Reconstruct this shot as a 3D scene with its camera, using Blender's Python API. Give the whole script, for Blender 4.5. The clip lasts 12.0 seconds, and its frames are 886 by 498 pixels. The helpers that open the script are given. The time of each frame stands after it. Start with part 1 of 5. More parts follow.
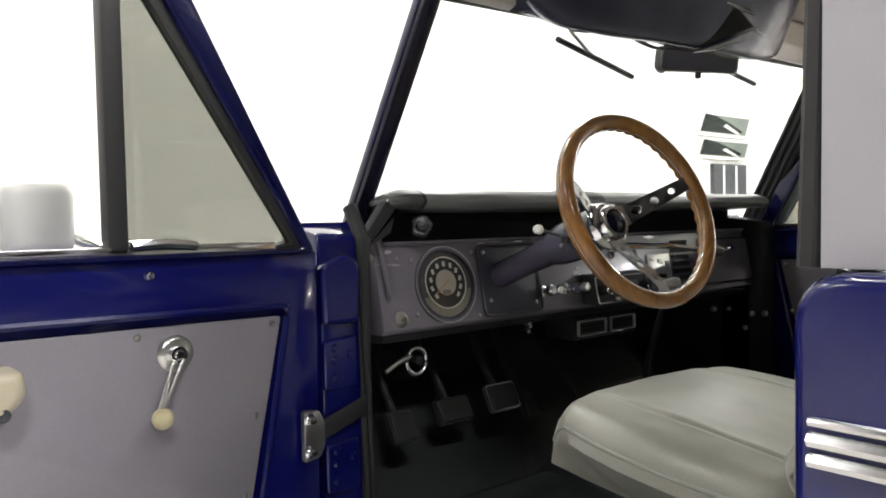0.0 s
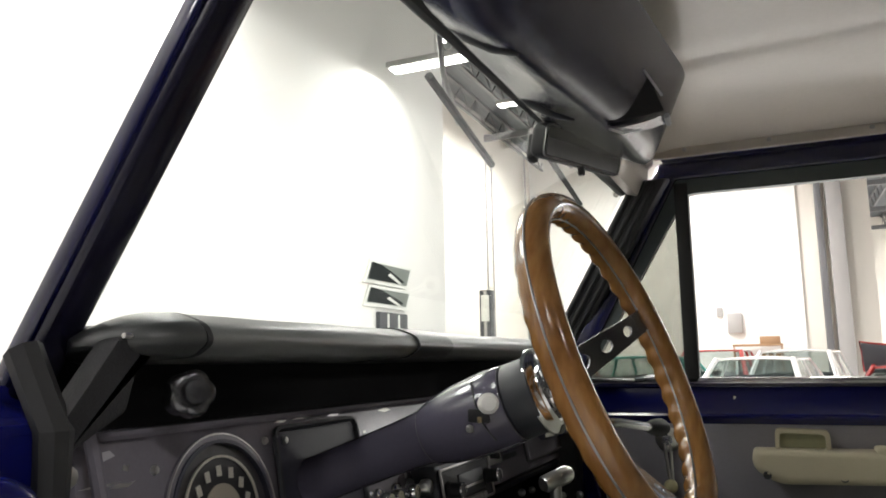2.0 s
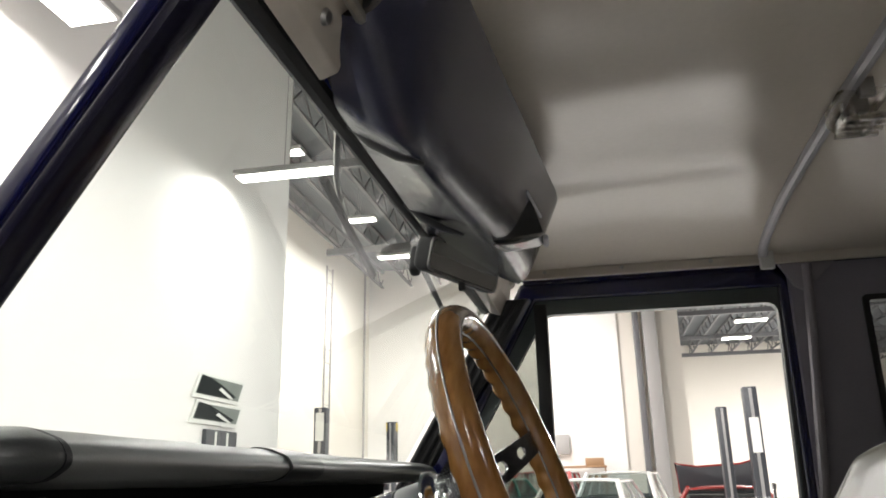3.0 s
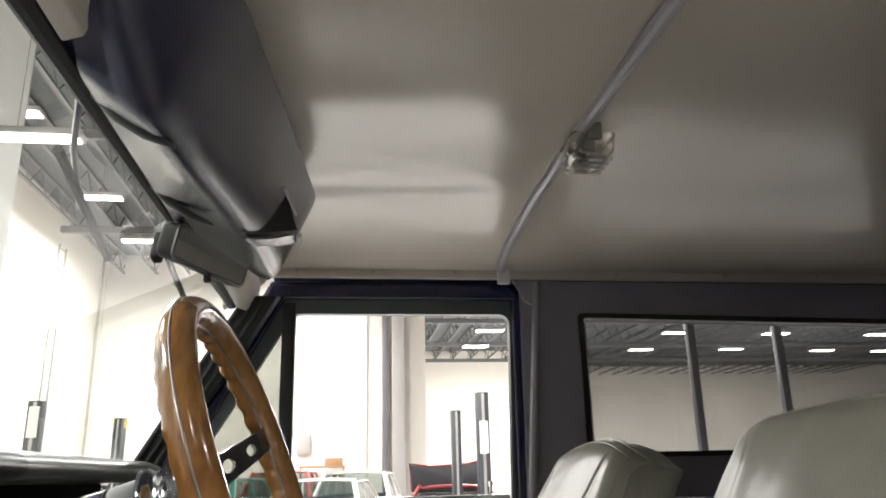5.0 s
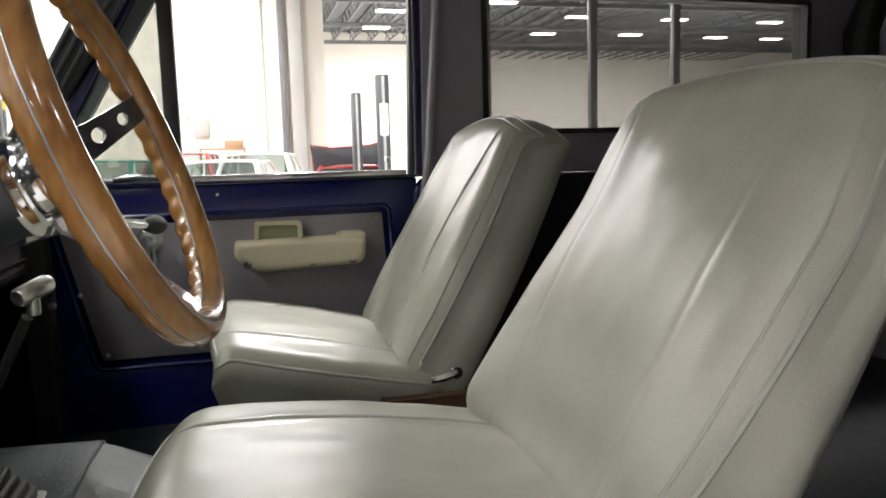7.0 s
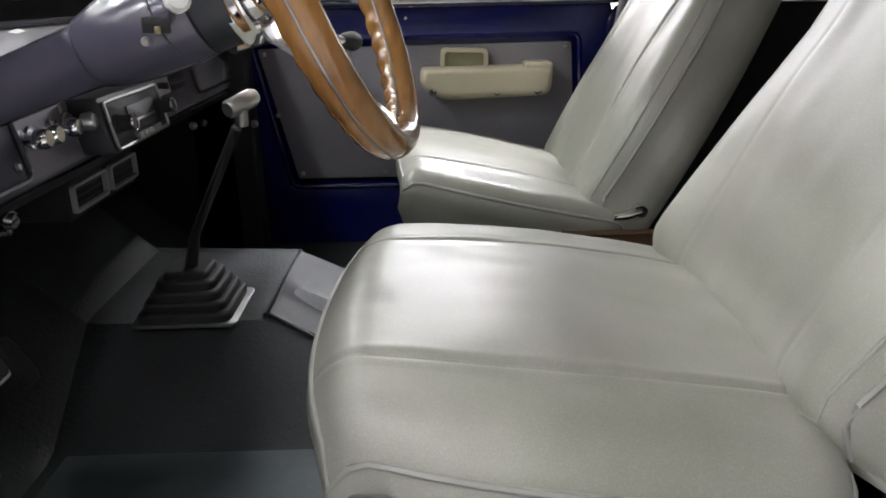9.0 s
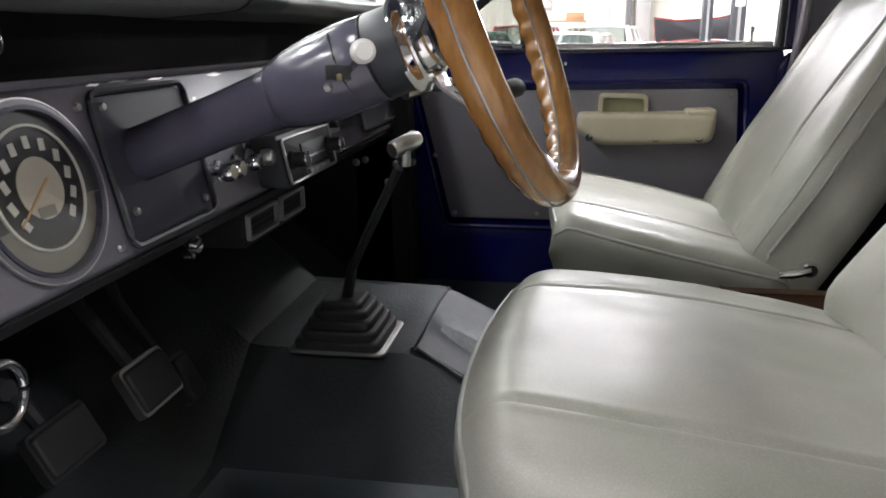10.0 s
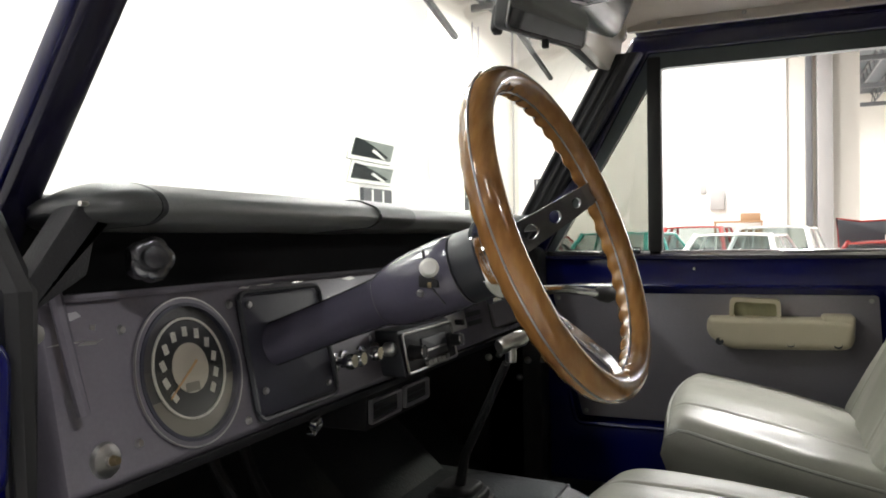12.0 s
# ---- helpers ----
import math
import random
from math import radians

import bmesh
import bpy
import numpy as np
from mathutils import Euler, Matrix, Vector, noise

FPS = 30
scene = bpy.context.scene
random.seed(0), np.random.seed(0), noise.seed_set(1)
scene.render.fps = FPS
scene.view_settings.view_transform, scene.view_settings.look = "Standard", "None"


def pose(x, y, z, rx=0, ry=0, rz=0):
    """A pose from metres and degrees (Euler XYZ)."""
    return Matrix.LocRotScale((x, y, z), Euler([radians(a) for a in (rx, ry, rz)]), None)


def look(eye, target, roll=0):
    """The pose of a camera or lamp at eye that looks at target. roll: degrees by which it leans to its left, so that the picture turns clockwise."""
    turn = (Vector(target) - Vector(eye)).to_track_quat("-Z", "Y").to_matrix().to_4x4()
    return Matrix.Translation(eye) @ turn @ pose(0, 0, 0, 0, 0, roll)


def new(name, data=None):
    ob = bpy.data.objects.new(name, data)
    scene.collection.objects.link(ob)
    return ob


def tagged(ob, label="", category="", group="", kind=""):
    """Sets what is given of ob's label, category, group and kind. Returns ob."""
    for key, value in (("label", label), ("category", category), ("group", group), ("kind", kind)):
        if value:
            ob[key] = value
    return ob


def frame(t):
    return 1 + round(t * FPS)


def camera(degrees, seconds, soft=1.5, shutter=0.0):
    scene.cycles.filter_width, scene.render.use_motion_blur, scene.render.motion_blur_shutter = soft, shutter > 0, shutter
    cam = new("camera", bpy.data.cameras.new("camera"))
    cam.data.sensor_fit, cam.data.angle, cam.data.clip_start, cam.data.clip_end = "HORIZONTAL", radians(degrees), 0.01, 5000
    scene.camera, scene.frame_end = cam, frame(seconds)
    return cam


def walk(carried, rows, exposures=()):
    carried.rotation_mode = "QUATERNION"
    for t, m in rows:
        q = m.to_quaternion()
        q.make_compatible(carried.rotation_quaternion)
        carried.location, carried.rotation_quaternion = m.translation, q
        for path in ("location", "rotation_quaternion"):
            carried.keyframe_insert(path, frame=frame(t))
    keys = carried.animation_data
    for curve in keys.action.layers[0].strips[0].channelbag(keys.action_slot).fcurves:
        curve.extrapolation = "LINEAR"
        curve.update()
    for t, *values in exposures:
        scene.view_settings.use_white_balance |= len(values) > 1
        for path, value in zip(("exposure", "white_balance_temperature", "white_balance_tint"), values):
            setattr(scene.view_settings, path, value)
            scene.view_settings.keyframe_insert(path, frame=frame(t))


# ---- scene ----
cam = camera(61.0, 12.0, soft=1.8)
PATH = [
    (0, (-1.46, 0.366, 1.308), (-0.194, 1.913, 1.237), -1.2),
    (0.5, (-1.319, 0.61, 1.314), (0.083, 2.036, 1.271), -1.0),
    (1, (-1.226, 0.789, 1.319), (0.368, 1.997, 1.333), -0.8),
    (1.5, (-1.152, 0.93, 1.321), (0.588, 1.909, 1.431), -0.9),
    (2, (-1.1, 1.039, 1.325), (0.71, 1.835, 1.625), -0.9),
    (2.5, (-1.086, 1.099, 1.328), (0.768, 1.684, 1.798), -1.0),
    (3, (-1.083, 1.112, 1.328), (0.792, 1.477, 1.921), -1.1),
    (5, (-1.092, 1.101, 1.325), (0.804, 0.835, 1.905), -1.4),
    (5.5, (-1.09, 1.096, 1.323), (0.824, 0.706, 1.752), -1.4),
    (6, (-1.074, 1.089, 1.32), (0.859, 0.616, 1.513), -1.6),
    (6.5, (-1.061, 1.085, 1.315), (0.87, 0.566, 1.273), -1.7),
    (7, (-1.049, 1.083, 1.312), (0.87, 0.577, 1.066), -1.6),
    (9, (-1.032, 1.099, 1.294), (0.86, 1.062, 0.646), -1.1),
    (9.5, (-1.031, 1.105, 1.297), (0.862, 1.253, 0.668), -0.9),
    (10, (-1.035, 1.111, 1.301), (0.86, 1.449, 0.758), -0.9),
    (10.5, (-1.046, 1.114, 1.309), (0.865, 1.585, 0.952), -0.9),
    (11, (-1.055, 1.113, 1.315), (0.866, 1.647, 1.151), -0.7),
    (11.5, (-1.073, 1.092, 1.317), (0.847, 1.651, 1.295), -0.7),
    (12, (-1.111, 0.994, 1.317), (0.732, 1.771, 1.29), -0.8),
]
walk(cam, [(t, look(eye, target, roll)) for t, eye, target, roll in PATH],
     [(0, 0.45, 6450, 10), (1.5, 0.32, 6450, 10), (2.2, -0.08, 6500, 10), (3, -0.15, 6500, 10), (5, 0.35, 6500, 10), (6, 0.45, 6500, 10), (7, 0.58, 6500, 10), (9, 0.78, 6150, 13), (10, 0.75, 6150, 13), (11, 0.38, 6450, 10), (12, 0.38, 6450, 10)])

# ---- light ----
world = bpy.data.worlds.new("hall_air")
scene.world = world
world.use_nodes = True
world.node_tree.nodes["Background"].inputs[0].default_value = (1.0, 0.97, 0.93, 1)
world.node_tree.nodes["Background"].inputs[1].default_value = 0.05
scene.view_settings.exposure = 0.0


# ---- materials ----
def mat(name, col, rough=0.5, metal=0.0, grain=120.0, var=0.12, bump=0.05, stain=3.0, coat=0.0, wear=0.08, voro=False, emit=0.0, spec=0.5, col2=None):
    m = bpy.data.materials.new(name)
    m.use_nodes = True
    n, l = m.node_tree.nodes, m.node_tree.links
    b = n["Principled BSDF"]
    tc = n.new("ShaderNodeTexCoord")
    big = n.new("ShaderNodeTexNoise")
    big.inputs["Scale"].default_value = stain
    big.inputs["Detail"].default_value = 5
    fine = n.new("ShaderNodeTexVoronoi" if voro else "ShaderNodeTexNoise")
    fine.inputs["Scale"].default_value = grain
    for t in (big, fine):
        l.new(tc.outputs["Object"], t.inputs["Vector"])
    fo = fine.outputs["Distance"] if voro else fine.outputs[0]
    add = n.new("ShaderNodeMath")
    add.operation = "MULTIPLY_ADD"
    l.new(fo, add.inputs[0])
    add.inputs[1].default_value = 0.4
    l.new(big.outputs[0], add.inputs[2])
    ramp = n.new("ShaderNodeMapRange")
    ramp.inputs[1].default_value, ramp.inputs[2].default_value = 0.35, 1.05
    ramp.inputs[3].default_value, ramp.inputs[4].default_value = 1 - var, 1 + var
    l.new(add.outputs[0], ramp.inputs[0])
    mul = n.new("ShaderNodeVectorMath")
    mul.operation = "SCALE"
    mul.inputs[0].default_value = col
    if col2:
        # slow drift between two tints
        mix, drift, sm = n.new("ShaderNodeMix"), n.new("ShaderNodeTexNoise"), n.new("ShaderNodeMapRange")
        mix.data_type = "VECTOR"
        drift.inputs["Scale"].default_value, drift.inputs["Detail"].default_value = stain * 0.9, 3
        l.new(tc.outputs["Object"], drift.inputs["Vector"])
        sm.inputs[1].default_value, sm.inputs[2].default_value = 0.36, 0.64
        l.new(drift.outputs[0], sm.inputs[0])
        l.new(sm.outputs[0], mix.inputs[0])
        mix.inputs[4].default_value, mix.inputs[5].default_value = col, col2
        l.new(mix.outputs[1], mul.inputs[0])
    l.new(ramp.outputs[0], mul.inputs["Scale"])
    l.new(mul.outputs[0], b.inputs["Base Color"])
    rr = n.new("ShaderNodeMapRange")
    rr.inputs[1].default_value, rr.inputs[2].default_value = 0.3, 0.7
    lo, hi = (0.29, 1.0) if rough > 0.28 else (0.02, 0.262)
    rr.inputs[3].default_value, rr.inputs[4].default_value = max(lo, rough - wear), min(hi, rough + wear)
    l.new(big.outputs[0], rr.inputs[0])
    l.new(rr.outputs[0], b.inputs["Roughness"])
    b.inputs["Metallic"].default_value = metal
    b.inputs["Specular IOR Level"].default_value = spec
    b.inputs["Coat Weight"].default_value = coat
    b.inputs["Coat Roughness"].default_value = 0.06
    if bump:
        bp = n.new("ShaderNodeBump")
        bp.inputs["Strength"].default_value = bump
        bp.inputs["Distance"].default_value = 0.002
        l.new(fo, bp.inputs["Height"])
        l.new(bp.outputs[0], b.inputs["Normal"])
    if emit:
        b.inputs["Emission Color"].default_value = (*col, 1)
        b.inputs["Emission Strength"].default_value = emit
    return m


def glass(name, tint, rough=0.0, spec=0.5):
    m = bpy.data.materials.new(name)
    m.use_nodes = True
    n, l = m.node_tree.nodes, m.node_tree.links
    n.remove(n["Principled BSDF"])
    tr, gl, mx, lw, pw, md = (n.new("ShaderNode" + k) for k in ("BsdfTransparent", "BsdfGlossy", "MixShader", "LayerWeight", "Math", "Math"))
    tr.inputs[0].default_value = (*tint, 1)
    gl.inputs["Roughness"].default_value = rough
    lw.inputs[0].default_value = 0.5
    pw.operation, md.operation = "POWER", "MULTIPLY_ADD"
    pw.inputs[1].default_value = 4.0
    md.inputs[1].default_value, md.inputs[2].default_value = 0.7, spec * 0.08
    l.new(lw.outputs["Facing"], pw.inputs[0])
    l.new(pw.outputs[0], md.inputs[0])
    l.new(md.outputs[0], mx.inputs[0])
    l.new(tr.outputs[0], mx.inputs[1])
    l.new(gl.outputs[0], mx.inputs[2])
    l.new(mx.outputs[0], n["Material Output"].inputs[0])
    return m


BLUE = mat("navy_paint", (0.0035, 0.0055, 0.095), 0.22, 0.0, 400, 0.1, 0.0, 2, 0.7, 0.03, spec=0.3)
# the body blue darkened, shade put into the colour of window frames and left post
NAVY_SHADE = mat("shaded_navy_paint", (0.003, 0.0042, 0.048), 0.2, 0.0, 400, 0.1, 0.0, 2, 0.7, 0.03, spec=0.4)
DASHG = mat("grey_dash_paint", (0.172, 0.161, 0.188), 0.24, 0, 260, 0.16, 0.08, 6, 0.2, 0.012)
GREY = mat("grey_trim_paint", (0.265, 0.248, 0.280), 0.40, 0, 260, 0.14, 0.12, 5, 0.2)
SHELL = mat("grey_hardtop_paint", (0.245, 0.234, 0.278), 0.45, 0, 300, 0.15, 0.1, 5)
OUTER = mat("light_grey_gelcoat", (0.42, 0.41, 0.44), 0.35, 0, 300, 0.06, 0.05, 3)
VINYL = mat("sage_vinyl", (0.304, 0.308, 0.258), 0.36, 0, 700, 0.18, 0.05, 7, 0.0, 0.025, True, spec=0.37, col2=(0.335, 0.33, 0.29))
VINYLD = mat("sage_vinyl_side", (0.30, 0.30, 0.26), 0.45, 0, 700, 0.08, 0.22, 6, 0.0, 0.07, True)
PIPING = mat("sage_piping", (0.33, 0.335, 0.30), 0.35, 0, 400, 0.05, 0.05)
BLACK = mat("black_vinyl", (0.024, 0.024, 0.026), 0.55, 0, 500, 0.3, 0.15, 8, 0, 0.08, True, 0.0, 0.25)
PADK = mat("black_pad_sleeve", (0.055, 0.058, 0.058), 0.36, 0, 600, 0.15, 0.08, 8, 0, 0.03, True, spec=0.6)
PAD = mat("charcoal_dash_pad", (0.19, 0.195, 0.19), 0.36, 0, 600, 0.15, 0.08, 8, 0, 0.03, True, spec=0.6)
CHANNEL = mat("grey_green_channel", (0.075, 0.092, 0.092), 0.35, 0, 200, 0.2, 0.05, 6)
RUBBER = mat("black_rubber", (0.018, 0.018, 0.019), 0.6, 0, 200, 0.2, 0.1)
MATFL = mat("ribbed_floor_mat", (0.022, 0.027, 0.028), 0.6, 0, 160, 0.4, 0.5, 9, col2=(0.02, 0.022, 0.024))
CARP = mat("grey_tunnel_vinyl", (0.024, 0.025, 0.028), 0.5, 0, 300, 0.3, 0.3, 12)
CHROME = mat("chrome", (0.82, 0.82, 0.83), 0.12, 1.0, 200, 0.04, 0.0, 8, 0, 0.06)
STEEL = mat("worn_steel", (0.45, 0.44, 0.43), 0.35, 1.0, 300, 0.15, 0.1, 20, 0, 0.12)
HEAD = mat("beige_headliner_paint", (0.60, 0.545, 0.475), 0.25, 0, 90, 0.06, 0.06, 2.5, 0, 0.02)
CREAM = mat("cream_plastic", (0.56, 0.50, 0.37), 0.45, 0, 300, 0.06, 0.08, 9)
KNOBC = mat("ivory_knob", (0.62, 0.56, 0.33), 0.3, 0, 300, 0.05, 0)
VISOR = mat("navy_visor_vinyl", (0.038, 0.039, 0.066), 0.22, 0, 900, 0.25, 0.12, 14, 0.25, 0.04, True, spec=0.8)
COLUMN = mat("mauve_column_paint", (0.092, 0.086, 0.122), 0.26, 0, 240, 0.1, 0.04, 5, 0.2)
SCREEN = glass("windscreen_glass", (0.86, 0.90, 0.875))
TINT = glass("smoked_glass", (0.62, 0.62, 0.62))
REAR_DIM = glass("rear_dimming_glass", (0.20, 0.20, 0.20))
VENTG = glass("vent_glass", (0.50, 0.51, 0.48))
WALLW = mat("white_wall_paint", (0.82, 0.80, 0.77), 0.7, 0, 60, 0.03, 0.05, 0.4)
WALLC = mat("cream_wall_paint", (0.74, 0.70, 0.63), 0.7, 0, 60, 0.04, 0.05, 0.4)
CONC = mat("polished_concrete", (0.62, 0.61, 0.59), 0.3, 0, 30, 0.15, 0.05, 0.8)
DECK = mat("roof_deck", (0.10, 0.11, 0.12), 0.7, 0, 20, 0.2, 0.1, 0.7)
COLGREY = mat("grey_column_paint", (0.34, 0.33, 0.32), 0.6, 0, 60, 0.08, 0.05, 1)
MIRRORM = mat("mirror_silver", (0.85, 0.86, 0.86), 0.03, 1.0, 100, 0.0, 0.0, 3, 0, 0.01)
MIDGREY = mat("mid_grey_paint", (0.13, 0.13, 0.135), 0.5, 0, 60, 0.12, 0.05, 2)
ALUM = mat("satin_aluminium", (0.72, 0.71, 0.68), 0.3, 1.0, 300, 0.06, 0.02, 12, 0, 0.06)
SPK = mat("brushed_spoke", (0.42, 0.42, 0.43), 0.22, 1.0, 400, 0.1, 0.03, 14, 0, 0.06)
WHITEM = mat("white_enamel", (0.72, 0.72, 0.68), 0.35, 0, 200, 0.04, 0)
DIAL = mat("dial_black", (0.02, 0.02, 0.02), 0.4, 0, 200, 0.1, 0)
DIALW = mat("dial_print", (0.78, 0.76, 0.68), 0.5, 0, 200, 0.1, 0)
DIALC = mat("dial_centre", (0.60, 0.55, 0.46), 0.5, 0, 60, 0.12, 0)
DIALO = mat("dial_window", (0.26, 0.24, 0.20), 0.5, 0, 60, 0.12, 0)
NEEDLE = mat("needle_orange", (0.65, 0.38, 0.16), 0.5, 0, 60, 0.05, 0)
BRASS = mat("brass_lock", (0.34, 0.27, 0.16), 0.35, 1.0, 200, 0.1, 0)
DARKP = mat("dark_steel_paint", (0.035, 0.038, 0.045), 0.45, 0, 60, 0.2, 0.05, 3)
REDP = mat("red_car_paint", (0.35, 0.02, 0.015), 0.3, 0, 60, 0.06, 0, 2, 0.8)
WHITEP = mat("white_car_paint", (0.75, 0.75, 0.73), 0.3, 0, 60, 0.04, 0, 2, 0.8)
TEALP = mat("teal_car_paint", (0.06, 0.36, 0.30), 0.3, 0, 60, 0.05, 0, 2, 0.8)
YELL = mat("yellow_tape", (0.6, 0.45, 0.05), 0.5, 0, 60, 0.1, 0, 4)
PHOTOL = mat("photo_light", (0.20, 0.22, 0.20), 0.7, 0, 3, 0.25, 0, 2, spec=0.1)
PHOTOD = mat("photo_dark", (0.012, 0.016, 0.016), 0.7, 0, 6, 0.5, 0, 3, spec=0.1)
CARTON = mat("brown_carton", (0.32, 0.19, 0.10), 0.7, 0, 60, 0.1, 0, 4)
RUSTY = mat("rusty_steel", (0.10, 0.055, 0.03), 0.6, 0.3, 60, 0.5, 0.3, 20)
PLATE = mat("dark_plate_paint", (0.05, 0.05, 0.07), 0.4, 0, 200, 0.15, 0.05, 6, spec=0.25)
# near-black colour that holds the shade of the hollow under the pad
RECESS_SHADE = mat("recess_shade_black", (0.006, 0.006, 0.007), 0.7, 0, 90, 0.3, 0.02, 6, spec=0.1)
POSTN = mat("blue_black_post_paint", (0.007, 0.006, 0.020), 0.28, 0, 200, 0.2, 0.03, 5, spec=0.5)
TUBE = mat("lamp_tube", (1.0, 0.97, 0.92), 0.5, 0, 10, 0, 0, 1, 0, 0, False, 14.0)


def wood():
    m = mat("varnished_wood", (0.28, 0.115, 0.032), 0.24, 0, 60, 0.12, 0.05, 9, 0.4)
    n, l = m.node_tree.nodes, m.node_tree.links
    b = n["Principled BSDF"]
    tc, w, r = n.new("ShaderNodeTexCoord"), n.new("ShaderNodeTexNoise"), n.new("ShaderNodeValToRGB")
    mp = n.new("ShaderNodeMapping")
    mp.inputs["Scale"].default_value = (30, 160, 30)
    w.inputs["Scale"].default_value, w.inputs["Detail"].default_value = 1.0, 6
    l.new(tc.outputs["Object"], mp.inputs[0])
    l.new(mp.outputs[0], w.inputs["Vector"])
    r.color_ramp.elements[0].position, r.color_ramp.elements[1].position = 0.3, 0.75
    r.color_ramp.elements[0].color, r.color_ramp.elements[1].color = (0.27, 0.122, 0.033, 1), (0.40, 0.205, 0.066, 1)
    l.new(w.outputs[0], r.inputs[0])
    # darker hand-worn stretches
    bn, br, bx = n.new("ShaderNodeTexNoise"), n.new("ShaderNodeMapRange"), n.new("ShaderNodeMix")
    bn.inputs["Scale"].default_value, bn.inputs["Detail"].default_value = 14.0, 5
    l.new(tc.outputs["Object"], bn.inputs["Vector"])
    br.inputs[1].default_value, br.inputs[2].default_value = 0.56, 0.70
    br.inputs[4].default_value = 0.75
    l.new(bn.outputs[0], br.inputs[0])
    bx.data_type = "RGBA"
    l.new(br.outputs[0], bx.inputs[0])
    l.new(r.outputs[0], bx.inputs[6])
    bx.inputs[7].default_value = (0.13, 0.05, 0.016, 1)
    l.new(bx.outputs[2], b.inputs["Base Color"])
    return m


WOOD = wood()


# ---- mesh helpers ----
def part(name, bm, material, parent=None, label="", smooth=35):
    me = bpy.data.meshes.new(name)
    bmesh.ops.recalc_face_normals(bm, faces=bm.faces)
    bm.to_mesh(me)
    bm.free()
    me.materials.append(material)
    if smooth:
        me.polygons.foreach_set("use_smooth", [True] * len(me.polygons))
        me.set_sharp_from_angle(angle=radians(smooth))
    ob = new(name, me)
    if parent is not None:
        ob.parent = parent
    return tagged(ob, label)


def thing(name, label, category, at=(0, 0, 0), group="", kind=""):
    ob = new(name)
    ob.location = at
    ob.empty_display_size = 0.05
    bpy.context.view_layer.update()
    return tagged(ob, label, category, group, kind)


def box(x0, x1, y0, y1, z0, z1, bevel=0.0, seg=2, bm=None):
    bm = bm or bmesh.new()
    b = bmesh.new()
    v = bmesh.ops.create_cube(b, size=1)["verts"]
    for p in v:
        p.co = Vector(((x0 + x1) / 2 + p.co.x * (x1 - x0), (y0 + y1) / 2 + p.co.y * (y1 - y0), (z0 + z1) / 2 + p.co.z * (z1 - z0)))
    if bevel:
        bmesh.ops.bevel(b, geom=b.edges[:], offset=bevel, segments=seg, affect="EDGES", profile=0.5)
    return join(bm, b)


def join(bm, b, m=None):
    if m is not None:
        bmesh.ops.transform(b, matrix=m, verts=b.verts)
    me = bpy.data.meshes.new("tmp")
    b.to_mesh(me)
    b.free()
    bm.from_mesh(me)
    bpy.data.meshes.remove(me)
    return bm


AX = {"x": (1, 2, 0), "y": (0, 2, 1), "z": (0, 1, 2)}


def place(axis, u, v, w):
    c = [0, 0, 0]
    a = AX[axis]
    c[a[0]], c[a[1]], c[a[2]] = u, v, w
    return Vector(c)


def prism(poly, axis, a0, a1, bevel=0.0, bm=None, seg=2):
    """A polygon (u, v) drawn out along an axis; x: (y, z), y: (x, z), z: (x, y)."""
    b = bmesh.new()
    lo = [b.verts.new(place(axis, u, v, a0)) for u, v in poly]
    hi = [b.verts.new(place(axis, u, v, a1)) for u, v in poly]
    b.faces.new(lo)
    b.faces.new(hi)
    k = len(poly)
    for i in range(k):
        b.faces.new((lo[i], lo[(i + 1) % k], hi[(i + 1) % k], hi[i]))
    bmesh.ops.recalc_face_normals(b, faces=b.faces)
    if bevel:
        bmesh.ops.bevel(b, geom=b.edges[:], offset=bevel, segments=seg, affect="EDGES", profile=0.5)
    return join(bm or bmesh.new(), b)


def ringed(outer, inner, axis, a0, a1, bm=None, bevel=0.0):
    """A frame between two polygons of the same count, drawn out along an axis."""
    b = bmesh.new()
    k = len(outer)
    q = [[b.verts.new(place(axis, u, v, a)) for u, v in pl] for pl in (outer, inner) for a in (a0, a1)]
    for i in range(k):
        j = (i + 1) % k
        b.faces.new((q[0][i], q[0][j], q[1][j], q[1][i]))
        b.faces.new((q[2][i], q[2][j], q[3][j], q[3][i]))
        b.faces.new((q[0][i], q[0][j], q[2][j], q[2][i]))
        b.faces.new((q[1][i], q[1][j], q[3][j], q[3][i]))
    bmesh.ops.recalc_face_normals(b, faces=b.faces)
    if bevel:
        sharp = [e for e in b.edges if len(e.link_faces) == 2 and e.calc_face_angle(0) > 0.8]
        bmesh.ops.bevel(b, geom=sharp, offset=bevel, segments=2, affect="EDGES", profile=0.5)
    return join(bm or bmesh.new(), b)


def rounded(pts, r, n=4):
    """A polygon with rounded corners; r: one radius or one per corner."""
    out = []
    k = len(pts)
    for i in range(k):
        p, a, c = Vector(pts[i]), Vector(pts[i - 1]), Vector(pts[(i + 1) % k])
        rad = r[i] if isinstance(r, (list, tuple)) else r
        s = p + (a - p).normalized() * rad
        e = p + (c - p).normalized() * rad
        for j in range(n + 1):
            t = j / n
            out.append(tuple((1 - t) ** 2 * s + 2 * t * (1 - t) * p + t * t * e))
    return out


def rect(x0, x1, y0, y1, r=0.0, n=4):
    pts = [(x0, y0), (x1, y0), (x1, y1), (x0, y1)]
    return rounded(pts, r, n) if r else pts


